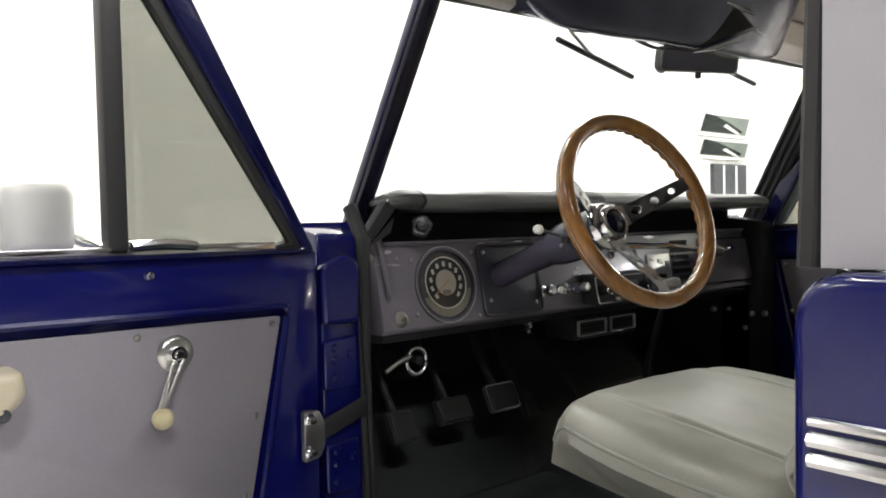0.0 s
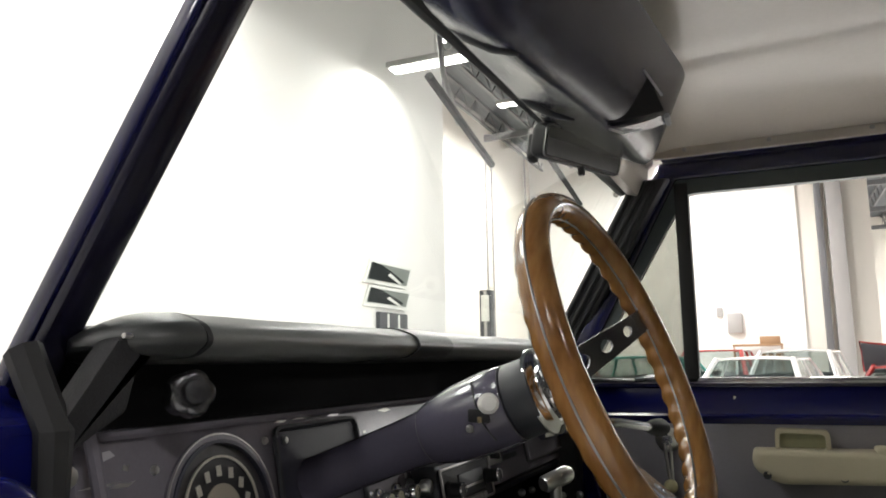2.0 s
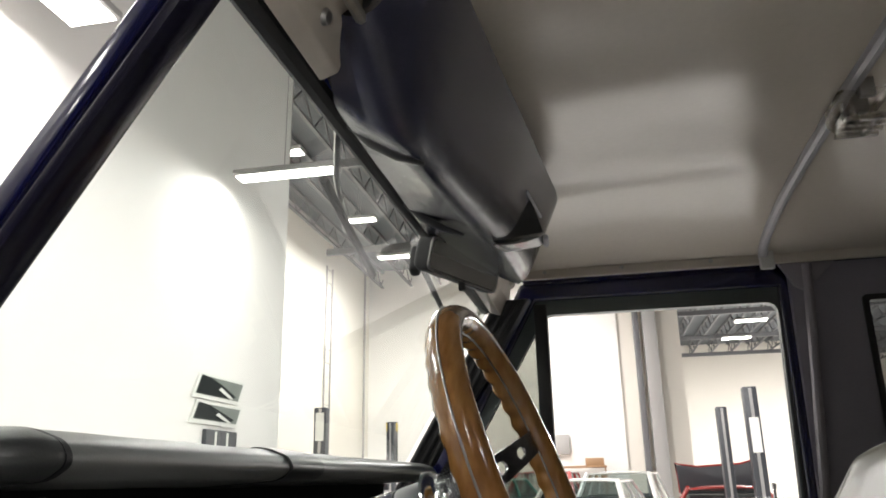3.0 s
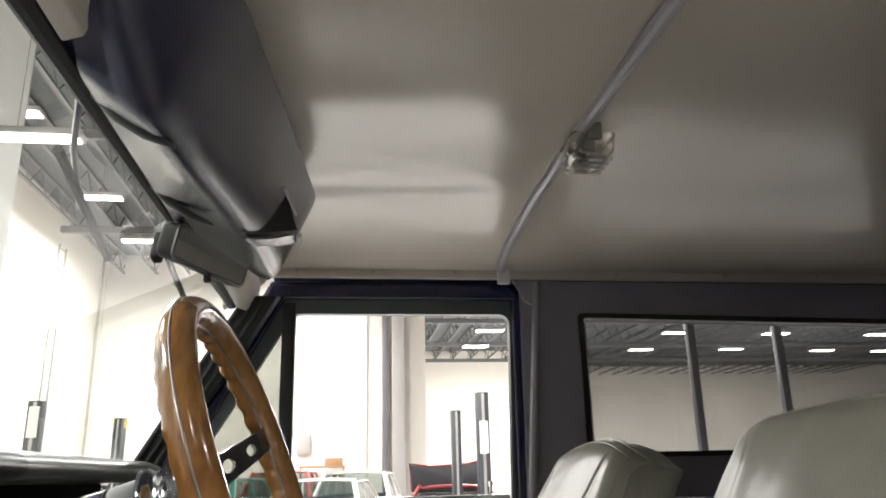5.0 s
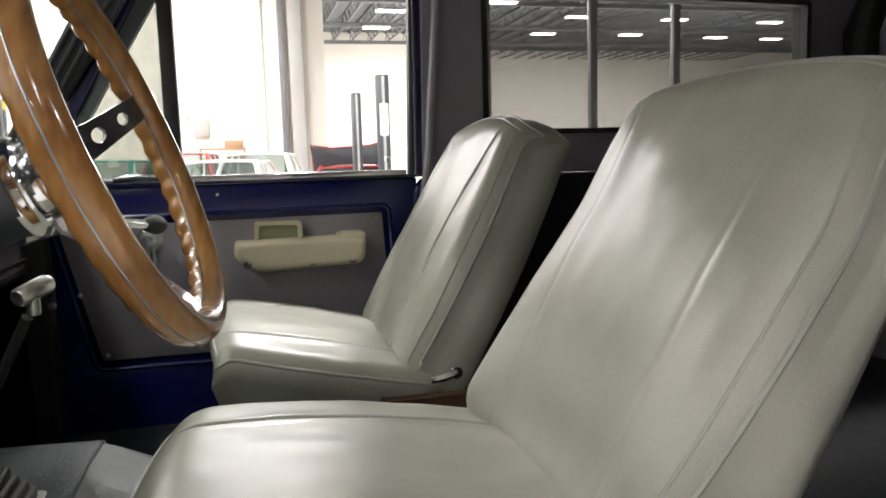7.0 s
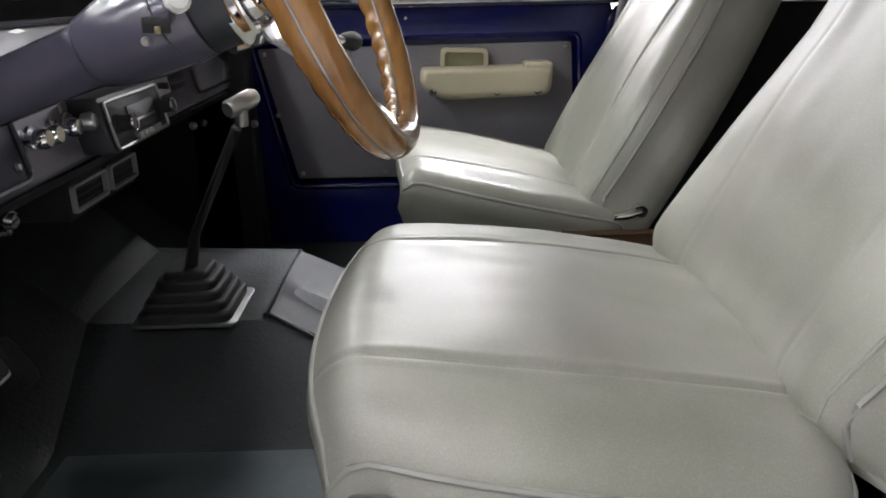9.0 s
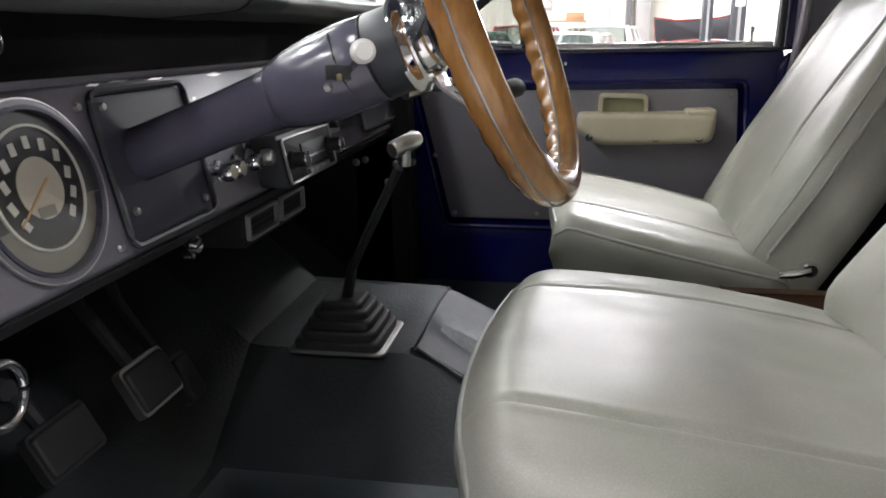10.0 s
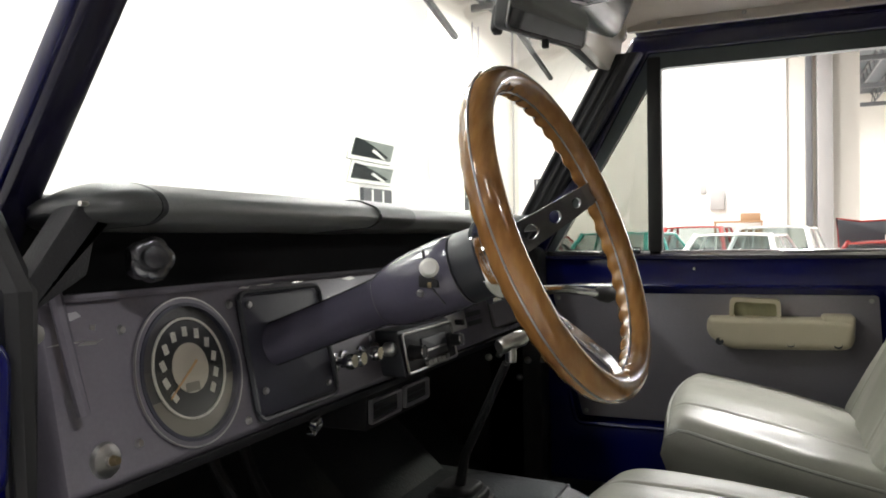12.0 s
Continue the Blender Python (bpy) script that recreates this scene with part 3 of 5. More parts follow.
part("floor_panel", box(-0.70, -0.142, 0.78, 1.60, 0.690, 0.706, 0.003), mat("teal_grey_floor_paint", (0.060, 0.075, 0.078), 0.5, 0, 90, 0.35, 0.15, 9, wear=0.15), shell, "teal grey painted floor panel")
part("firewall_edge", sweep([(0.300, 1.712, 0.832), (0.312, 1.700, 0.860), (0.300, 1.712, 0.892)], [0.005, 0.008, 0.004], 8), BLUE, shell, "dark blue bare metal edge")
part("firewall", box(-0.79, 0.79, 1.86, 1.90, 0.60, 1.225), BLACK, shell, "black firewall")
for s in (-1, 1):
    part("rear_corner_trim", sweep([(s * 0.72, -0.60, 1.24), (s * 0.72, -0.60, 1.62), (s * 0.68, -0.62, 1.74), (s * 0.55, -0.63, 1.78)], 0.045, 10), BLACK, shell, "black rear corner trim")
for s in (-1, 1):
    part("kick_panel", box(s * 0.70, s * 0.745, 1.545, 1.86, 0.62, 1.225), BLACK, shell, "black kick panel")

# what the body stands on
part("underbody", box(-0.70, 0.70, -0.70, 2.75, 0.46, 0.60, 0.02), DARKP, shell, "dark underbody frame")
part("front_panel", box(-0.72, 0.72, 2.84, 2.90, 0.70, 1.20, 0.02), BLUE, shell, "dark blue front panel")
for s in (-1, 1):
    for y in (2.30, -0.28):
        w = part("wheel", lathe([(0.19, -0.10), (0.30, -0.115), (0.355, -0.09), (0.375, -0.05), (0.375, 0.05), (0.355, 0.09), (0.30, 0.115), (0.19, 0.10)], Matrix.Translation((s * 0.74, y, 0.375)) @ Matrix.Rotation(radians(90), 4, "Y"), 32), RUBBER, shell, "black rubber tyre")
        part("rim", lathe([(0, 0.04), (0.06, 0.045), (0.09, 0.02), (0.16, 0.015), (0.19, 0.07), (0.195, 0.06), (0.195, -0.08), (0, -0.08)], Matrix.Translation((s * 0.74, y, 0.375)) @ Matrix.Rotation(radians(90 * s), 4, "Y"), 28), WHITEM, w, "pale steel rim")

# roof
roof = thing("hardtop_roof", "beige painted fibreglass roof lining with a bolted side flange", "car roof", (0, 0, 1.8))
roof.location = (0, 0, 0)


def ceil_z(x, y):
    e = min(1.0, abs(x) / 0.745)
    f = min(1.0, max(0.0, (1.36 - y) / 0.14))
    z = 1.838 + 0.042 * (1 - e ** 4) - 0.05 * (1 - f) ** 2
    g = max(0.0, min(1.0, (y - 0.74) / 0.13))
    g = g * g * (3 - 2 * g)
    q = 2 * math.pi * (x + 0.004 + 0.03 * math.sin(3.2 * y)) / 0.30
    z += (0.0010 + 0.0030 * g) * (math.sin(q) + 0.10 * math.sin(2 * q + 0.6)) * math.exp(-((x - 0.08) / 0.34) ** 4)
    z += (0.010 - 0.005 * g) * noise.noise(Vector((x * 4.0, y * 3.0, 1.3))) * (1 - e ** 6)
    return z


part("headliner", grid(lambda u, v: Vector((-0.745 + 1.49 * u, 1.36 - 2.05 * v, ceil_z(-0.745 + 1.49 * u, 1.36 - 2.05 * v))), 110, 120, 0.012), HEAD, roof, "wavy beige painted roof lining")
part("roof_skin", grid(lambda u, v: Vector((-0.80 + 1.60 * u, 1.40 - 2.12 * v, 1.925 + 0.045 * (1 - abs(2 * u - 1) ** 4))), 16, 8, 0.012), OUTER, roof, "light grey roof skin")
for s in (-1, 1):
    part("flange", box(s * 0.735, s * 0.75, -0.58, 1.285, 1.806, 1.848, 0.003), HEAD, roof, "beige roof flange")
    part("front_gusset", prism([(1.285, 1.792), (1.285, 1.85), (1.37, 1.82), (1.38, 1.72)], "x", s * 0.70, s * 0.742, 0.004), HEAD, roof, "beige front corner gusset")
    for y in (1.21, 1.023, 0.815, 0.385, 0.084, -0.18, -0.42):
        part("screw", lathe([(0, 0.004), (0.004, 0.003), (0.0055, 0)], aim((s * 0.735, y, 1.822), (-s, 0, 0)), 8), STEEL, roof, "small steel screw")
for x0, x1 in ((-0.735, -0.50),):
    part("header_lining", prism([(1.338, 1.682), (1.320, 1.688), (1.298, 1.745), (1.294, 1.84), (1.34, 1.84)], "x", x0, x1, 0.003), HEAD, roof, "beige front lining")
part("corner_lining", prism([(1.294, 1.80), (1.300, 1.745), (1.318, 1.708), (1.345, 1.716), (1.345, 1.84)], "x", 0.245, 0.733, 0.004), HEAD, roof, "beige front corner lining")
# black strip added as the shade between visor and roof
part("visor_gap_shade", prism([(1.302, 1.81), (1.312, 1.77), (1.33, 1.77), (1.33, 1.83)], "x", -0.50, 0.24), BLACK, roof, "black strip for the shade above the visor")
for x, y, z in ((-0.560, 1.312, 1.708), (0.3, 1.318, 1.775), (0.62, 1.318, 1.775)):
    part("screw", lathe([(0, 0.005), (0.006, 0.004), (0.008, 0)], aim((x, y, z), (0, -0.9, -0.4)), 10), STEEL, roof, "small steel screw")
part("rear_flange", box(-0.735, 0.735, -0.595, -0.58, 1.785, 1.85, 0.003), HEAD, roof, "beige rear roof flange")
bow = [(0.735 * math.cos(math.pi * i / 24), 0.695 + 0.022 * math.sin(math.pi * i / 24), 1.80 + 0.062 * min(1, math.sin(math.pi * i / 24) ** 0.5)) for i in range(25)]
part("roof_bow", sweep(bow, 0.011, 10), OUTER, roof, "grey tubular roof bow")
for s in (-1, 1):
    part("bow_bracket", box(s * 0.718, s * 0.734, 0.676, 0.708, 1.790, 1.842, 0.004), WHITEM, roof, "white bow bracket")
lens = prism(rounded([(0.664, 1.856), (0.668, 1.822), (0.688, 1.808), (0.722, 1.812), (0.738, 1.830), (0.736, 1.856)], 0.006, 3), "x", -0.028, 0.050, 0.006)
dome = part("dome_lamp", lens, glass("lamp_lens", (0.80, 0.78, 0.74), 0.05, 2.2), roof, "clear moulded dome lamp lens")
part("lamp_socket", box(-0.004, 0.012, 0.690, 0.712, 1.830, 1.866, 0.003), STEEL, dome, "steel bulb socket")
part("bulb", lathe([(0, 0.024), (0.006, 0.021), (0.008, 0.012), (0.005, 0)], Matrix.Translation((0.030, 0.700, 1.826)), 12), WHITEM, dome, "small pale bulb")
for k in range(4):
    part("lens_rib", box(-0.026 + 0.019 * k, -0.018 + 0.019 * k, 0.672, 0.732, 1.806, 1.812, 0.001), glass("rib_lens", (0.75, 0.73, 0.70), 0.05, 3.0) if k == 0 else bpy.data.materials["rib_lens"], dome, "moulded lens rib")
part("lamp_clip", box(-0.036, -0.024, 0.690, 0.712, 1.838, 1.872, 0.003), STEEL, dome, "steel lamp clip")
part("lamp_clip", box(0.046, 0.058, 0.690, 0.712, 1.838, 1.872, 0.003), STEEL, dome, "steel lamp clip")

# ---- passenger door (closed) ----


def make_door(name, label, flip=1, crank=0.006):
    """A door in the closed place on the right-hand side; hinge at y 1.52."""
    d = thing(name, label, "car door", (flip * 0.80, 1.525, 0.70))
    dm = Matrix.Diagonal((flip, 1, 1, 1)) @ Matrix.Translation((-0.80, -1.525, -0.70))

    def add(n, b, m, lab="", sm=35, par=None):
        bmesh.ops.transform(b, matrix=dm, verts=b.verts)
        return part(n, b, m, par or d, lab, sm)

    shut = flip > 0
    hinge = 1.53 if shut else 1.585
    body = [(0.664, 0.68), (0.664, 1.266), (1.53, 1.266), (1.53, 0.68)]
    recess_o = [(0.718, 0.842), (0.737, 1.197), (1.503, 1.193), (1.428, 0.845)] if shut else [(0.718, 0.826), (0.737, 1.184), (1.524, 1.174), (1.458, 0.828)]
    add("skin", prism(rounded(body, 0.015), "x", 0.795, 0.865, 0.006), BLUE, "dark blue painted door body")
    # raised border round the trim card
    k = [(0.664, 0.69), (0.664, 1.262), (hinge - 0.002, 1.262), (hinge - 0.010, 0.69)]
    add("inner_border", ringed(k, recess_o, "x", 0.778, 0.797, bevel=0.005), BLUE, "dark blue inner door border")
    add("bead", sweep([(0.779, y, z) for y, z in rounded(recess_o, 0.02, 4)], 0.006, 6, closed=True), BLUE, "dark blue pressed bead")
    card = [(0.735, 0.862), (0.753, 1.178), (1.488, 1.174), (1.414, 0.864)] if shut else [(0.735, 0.845), (0.753, 1.163), (1.513, 1.155), (1.449, 0.846)]
    tc = add("trim_card", prism(rounded(card, 0.008), "x", 0.786, 0.793, 0.002), GREY, "grey painted door trim card")
    for y, z in ((0.767, 1.166), (1.0, 1.166), (1.275, 1.164), (1.473, 1.162), (0.757, 1.02), (0.748, 0.876), (1.0, 0.876), (1.2, 0.877), (1.404, 0.876), (1.452, 1.02)) if shut else ((0.767, 1.150), (1.0, 1.148), (1.272, 1.145), (1.496, 1.142), (0.748, 0.86), (1.0, 0.86), (1.2, 0.861), (1.438, 0.862), (1.461, 0.992)):
        add("trim_screw", lathe([(0, 0.003), (0.004, 0.0025), (0.006, 0)], aim((0.786, y, z), (-1, 0, 0)), 8), STEEL, "small steel trim screw", 35)
    # upper frame; the driver's one shows a slimmer slanted post
    fw, cw, gx, fo = (0.0, 0.0, 0.0, 0.0) if shut else (0.046, 0.055, 0.057, 0.016)
    add("window_frame", ringed([(0.640, 1.262), (0.636, 1.803), (1.275 + fo, 1.803), (1.557 + fo, 1.262)], [(0.670, 1.268), (0.664, 1.758), (1.238 + fw * 0.4, 1.758), (1.505 + fw, 1.268)], "x", 0.765, 0.812, bevel=0.006), NAVY_SHADE, "dark blue window frame")
    add("frame_channel", ringed(rounded([(0.667, 1.266), (0.661, 1.762), (1.243 + fw * 0.4, 1.762), (1.510 + fw, 1.266)], 0.002), rounded([(0.683, 1.27), (0.671, 1.722), (1.217 + cw * 0.7, 1.722), (1.482 + cw, 1.275)], [0.002, 0.03, 0.02, 0.01]), "x", 0.775, 0.80), CHANNEL if flip > 0 else RUBBER, "dark glass channel")
    add("vent_bar", box(0.772, 0.806, 1.212 + fo * 1.2, 1.245 + fo, 1.268, 1.75, 0.004), RUBBER, "black vent window bar")
    add("vent_glass", prism([(1.235, 1.272), (1.235, 1.742 + gx * 0.2), (1.236 + gx * 0.7, 1.742 - gx * 0.1), (1.487 + gx, 1.272)], "x", 0.788, 0.791), VENTG, "smoky vent window glass", 0)
    add("belt_rail", box(0.772, 0.812, 0.69, 1.50, 1.262, 1.282, 0.003), CHROME, "bright belt rail")
    add("vent_latch", sweep([(0.765, 1.262, 1.282), (0.765, 1.31, 1.285), (0.768, 1.36, 1.28)], 0.008, 8), CHROME, "chrome vent latch")
    add("lock_knob", lathe([(0.0035, 0), (0.0035, 0.03), (0.006, 0.032), (0.006, 0.042), (0, 0.044)], Matrix.Translation((0.785, 0.735, 1.27)), 10), CHROME, "chrome lock knob")
    add("lock_button", lathe([(0, 0.004), (0.0035, 0.0035), (0.005, 0)], aim((0.778, 1.14 if shut else 1.290, 1.237), (-1, 0, 0)) @ Matrix.Scale(1.0 if shut else 1.7, 4), 10), CHROME, "chrome screw button")
    # armrest and pull cup
    ar = rounded([(0.803, 1.122), (0.808, 1.062), (1.065, 1.054), (1.112, 1.090), (1.107, 1.127), (0.83, 1.129)], [0.012, 0.025, 0.03, 0.02, 0.010, 0.010], 6)
    add("armrest", puff(ar, "x", 0.786, 0.720, 0.016, 7), CREAM, "cream moulded armrest", 40)
    add("armrest_end", puff(rounded([(0.804, 1.137), (0.806, 1.080), (0.872, 1.080), (0.868, 1.137)], 0.008, 4), "x", 0.786, 0.724, 0.008, 5), CREAM, "raised armrest end", 40)
    for y in (0.839, 0.933, 1.081):
        add("armrest_screw", lathe([(0, -0.002), (0.006, 0.0), (0.008, 0.001), (0.009, 0)], aim((0.7215, y, 1.074), (-1, 0, 0)), 10), DARKP, "recessed dark armrest screw")
    add("pull_cup", ringed(rounded([(0.95, 1.120), (1.062, 1.120), (1.06, 1.171), (0.952, 1.168)], 0.012), rounded([(0.959, 1.126), (1.053, 1.126), (1.051, 1.162), (0.961, 1.159)], 0.009), "x", 0.758, 0.787), CREAM, "olive cream pull cup rim")
    add("pull_cup_back", prism(rect(0.955, 1.058, 1.11, 1.164, 0.008), "x", 0.777, 0.7855), mat("olive_plastic_" + name, (0.34, 0.33, 0.20), 0.5), "olive pull cup back")
    # window crank
    cy, kz, pz = (1.294, 1.037, 1.138) if shut else (1.329, 1.026, 1.114)
    add("crank_plate", lathe([(0, 0.009), (0.010, 0.009), (0.014, 0.006), (0.020, 0.007), (0.027, 0.004), (0.029, 0)], aim((0.786, cy, pz), (-1, 0, 0)), 28), ALUM, "round dished crank plate", 60)
    add("crank_boss", lathe([(0, 0.020), (0.006, 0.020), (0.008, 0.017), (0.0125, 0.017), (0.0135, 0.012), (0.0135, 0.004)], aim((0.786, cy, pz), (-1, 0, 0)), 20), CHROME, "chrome crank boss", 50)
    for o in (-1, 1):
        add("crank_arm", sweep([(0.770, cy + o * 0.007, pz - 0.008), (0.764, cy - crank * 0.5 + o * 0.005, (pz + kz) / 2), (0.760, cy - crank + o * 0.003, kz)], 0.0035, 8), ALUM, "slotted bright crank arm")
    add("crank_knob", lathe([(0, 0.026), (0.011, 0.024), (0.016, 0.016), (0.014, 0.006), (0.008, 0)], aim((0.762, cy - crank, kz), (-1, 0, 0)), 20), KNOBC, "ivory crank knob", 60)
    return d


make_door("passenger_door", "dark blue car door with grey trim card and cream armrest, shut")

ddoor = make_door("driver_door", "dark blue car door with grey trim card, swung wide open", -1, 0.037)
ddoor.location = (-0.855, 1.545, 0.70)
ddoor.rotation_euler = (0, 0, radians(-88))
dm_mirror = thing("door_mirror", "pale rectangular door mirror on a bent chrome arm", "wing mirror", (-1.20, 1.66, 1.245))
dm_mirror.rotation_euler = (0, 0, radians(12))
# the wall's reflection in the chrome shell is put in as white colour
part("housing", puff(rect(-0.055, 0.055, 0.025, 0.14, 0.022), "y", 0.03, 0.0, 0.020, 7), WHITEM, dm_mirror, "chrome mirror shell coloured pale for its reflection", 60)
part("glass", prism(rect(-0.05, 0.05, 0.03, 0.135, 0.022), "y", 0.031, 0.035), MIRRORM, dm_mirror, "silver mirror glass")
part("arm", sweep([(0.0, 0.02, 0.06), (0.05, 0.02, 0.05), (0.11, -0.02, 0.02), (0.13, -0.06, 0.02)], 0.009, 8), CHROME, dm_mirror, "bent chrome arm")

# ---- seats ----


def seat(x, label, tilt=7.0, sink=0.0, low=0.0, wide=0.52, dx=0.015, long=0.445, wing=0.01, broad=0.510, seam=0.15, back=0.0, taper=0.17, rise=0.0, bend=2.4, square=0.42, yaw=0.0, shift=0.0, line=0.003, tuck=0.0, under=0.10, bottom=0.48, roll=0.034, thick=0.125, brackets=(-1, 1)):
    t = thing("bucket_seat", label, "car seat", (x, 0.80, 0.69), "front seats")
    cm = Matrix.Translation((dx - 0.008, -0.02, 0.13 - sink)) @ Matrix.Rotation(radians(yaw), 4, "Z") @ Matrix.Rotation(radians(tilt), 4, "X")
    b, top = pillow(broad, long, 0.17, roll, square, 0.018, (-seam - shift, seam - shift), groove=0.0032, wrinkle=0.003, side=(0.85, 0.7, 0.5, 0.3, 0.08), bulge=0.007, under=under, tuck=tuck)
    bmesh.ops.transform(b, matrix=cm, verts=b.verts)
    part("cushion", b, VINYL, t, "sage grey vinyl seat cushion", 60)
    part("cushion_welt", welt(top, 0.985, cm, 0.003), PIPING, t, "sage grey edge piping")
    part("skirt", box(-0.245 + under * 0.6, 0.245 - under * 0.6, 0.0, 0.375 - under * 0.6, 0.07, 0.15, 0.02), VINYLD, t, "grey vinyl seat skirt")
    part("base", box(-0.21, 0.21, 0.02, 0.34, 0.0, 0.10, 0.015), RUBBER, t, "black seat base")
    lean = radians(28.0)
    bx = Matrix.Translation((dx, -0.075 - back + low * 0.47 + math.cos(lean) * (0.125 - thick), 0.20 - low * 0.88 + math.sin(lean) * (0.125 - thick))) @ Matrix(((-1, 0, 0, 0), (0, -math.sin(lean), math.cos(lean), 0), (0, math.cos(lean), math.sin(lean), 0), (0, 0, 0, 1)))
    b, top = pillow(wide, 0.51 + low + rise, thick, 0.052, bottom, 0.016, (-0.135, 0.135), taper=taper, groove=line, wrinkle=0.003, bend=bend, side=(0.9, 0.7, 0.4, 0.12), bulge=0.012, flare=0.75, wing=wing)
    bmesh.ops.transform(b, matrix=bx, verts=b.verts)
    part("backrest", b, VINYL, t, "sage grey vinyl high backrest", 60)
    part("back_welt", welt(top, 0.985, bx, 0.0032), PIPING, t, "sage grey edge piping")
    part("back_welt", welt(top, 0.93, bx, 0.002, drop=0.0006), PIPING, t, "stitched inner piping")
    for s in (-1, 1):
        part("recliner_pivot", lathe([(0, 0.018), (0.010, 0.018), (0.012, 0.010), (0.012, 0)], aim((s * 0.262, -0.045, 0.262), (s, 0, 0)), 14), CHROME, t, "chrome recliner pivot")
        part("recliner_lever", sweep([(s * 0.276, -0.045, 0.262), (s * 0.278, -0.020, 0.256), (s * 0.278, 0.0, 0.254)], [0.008, 0.009, 0.007], 10, flat=0.85), CHROME, t, "chrome recliner lever")
        if s not in brackets:
            continue
        part("hinge_bracket", box(s * 0.245, s * 0.262, -0.10, 0.075, 0.178, 0.220, 0.004), RUSTY, t, "rusty seat hinge bracket")
        part("bracket_bolt", lathe([(0, 0.006), (0.006, 0.005), (0.007, 0)], aim((s * 0.262, 0.055, 0.20), (s, 0, 0)), 8), STEEL, t, "steel bracket bolt")
    return t


seat(-0.355, "sage grey vinyl bucket seat behind the steering wheel", 6.5, 0.014, -0.004, wide=0.475, dx=0.012, long=0.440, wing=0.052, broad=0.530, seam=0.150, back=0.020, taper=0.07, rise=0.012, bend=4.0, square=0.40, yaw=-2.0, shift=0.012, line=0.0006, tuck=0.020, under=0.17, bottom=0.30, roll=0.050, thick=0.088, brackets=())
seat(0.405, "sage grey vinyl bucket seat beside the shut door", 13.0, 0.055, 0.045, long=0.415, square=0.30)

blt = thing("seat_belt", "black seat belt webbing hanging beside the driver seat", "seat belt", (-0.735, 0.60, 0.70))
bp = [(0.0, -0.06, 0.585), (0.0, -0.045, 0.572), (0.0, -0.026, 0.560), (0.0, -0.016, 0.54), (0.0, -0.018, 0.50), (0.0, -0.008, 0.45), (0.0, 0.0, 0.36), (0.0, 0.0, 0.2), (0.01, -0.01, 0.0)]
part("webbing", sweep(bp, 0.024, 10, flat=0.25, up=(1, 0, 0)), BLACK, blt, "black woven webbing loop", 60)
part("anchor", box(-0.02, 0.02, -0.03, 0.01, 0.0, 0.03, 0.004), STEEL, blt, "steel belt anchor")
ck = thing("door_check_strap", "black door check strap with two steel bolts", "door strap", (-0.823, 1.518, 0.974))
part("bracket", prism(rounded([(-0.020, -0.074), (0.012, -0.070), (0.022, -0.052), (0.022, -0.008), (0.012, 0.012), (-0.020, 0.016)], 0.006), "y", -0.012, 0.0, 0.002), STEEL, ck, "steel strap bracket")
for z in (0.0, -0.057):
    part("bolt", lathe([(0, 0.012), (0.007, 0.011), (0.009, 0.004), (0.012, 0)], aim((-0.008, -0.012, z), (0, -1, 0)), 10), CHROME, ck, "bright hex bolt")
part("strap", prism([(0.014, -0.046), (0.130, -0.012), (0.130, 0.022), (0.014, -0.012)], "y", -0.006, 0.002, 0.001), RUBBER, ck, "black strap band")
ck.rotation_euler = (0, 0, radians(4))
# ---- dashboard ----
dash = thing("dashboard", "grey painted metal dashboard with a black padded top", "dashboard", (0, 1.55, 1.1))
dash.location = (0, 0, 0)
def front(x, z):
    """The dash panel's face at a height: its distance ahead."""
    return 1.535 + 0.2 * (z - 1.11)


def on_dash(name, poly, d0, d1, material, label="", parent=None, r=0.0):
    """A plate on the dash face; d0, d1: how far it stands out behind the face, towards the seats."""
    b = prism(poly, "y", -d0, -d1, r)
    for v in b.verts:
        v.co.y += front(v.co.x, v.co.z)
    return part(name, b, material, parent or dash, label)


def knob(x, z, prof, material, label, name="knob"):
    return part(name, lathe(prof, aim((x, front(x, z), z), (0, -1, 0.1)), 18), material, dash, label)


part("panel", prism([(1.5334, 1.102), (1.542, 1.092), (1.615, 1.092), (1.615, 1.27), (1.572, 1.27), (1.5658, 1.264)], "x", -0.652, 0.775, 0.003), DASHG, dash, "grey painted dash panel")
part("panel_lip", prism(rounded([(1.534, 1.094), (1.546, 1.078), (1.64, 1.074), (1.64, 1.089), (1.555, 1.091)], 0.003), "x", -0.65, 0.70), BLACK, dash, "dark lower lip")
part("upper_recess", prism([(1.612, 1.262), (1.64, 1.262), (1.64, 1.345), (1.612, 1.345)], "x", -0.655, 0.705), RECESS_SHADE, dash, "black sheet for the shade under the pad")
part("end_bead", sweep([(-0.640, 1.528, 1.17), (-0.643, 1.534, 1.20), (-0.645, 1.550, 1.262), (-0.643, 1.565, 1.30)], 0.006, 8), DASHG, dash, "grey rolled end bead")
part("top_edge", sweep([(-0.65, 1.562, 1.268), (0.70, 1.562, 1.268)], 0.004, 6), DASHG, dash, "worn upper panel edge")
PADS = [(1.496, 1.362), (1.489, 1.347), (1.506, 1.334), (1.61, 1.328), (1.61, 1.356), (1.535, 1.376)]
pad = rounded(PADS, [0.009, 0.008, 0.009, 0.003, 0.003, 0.02], 5)


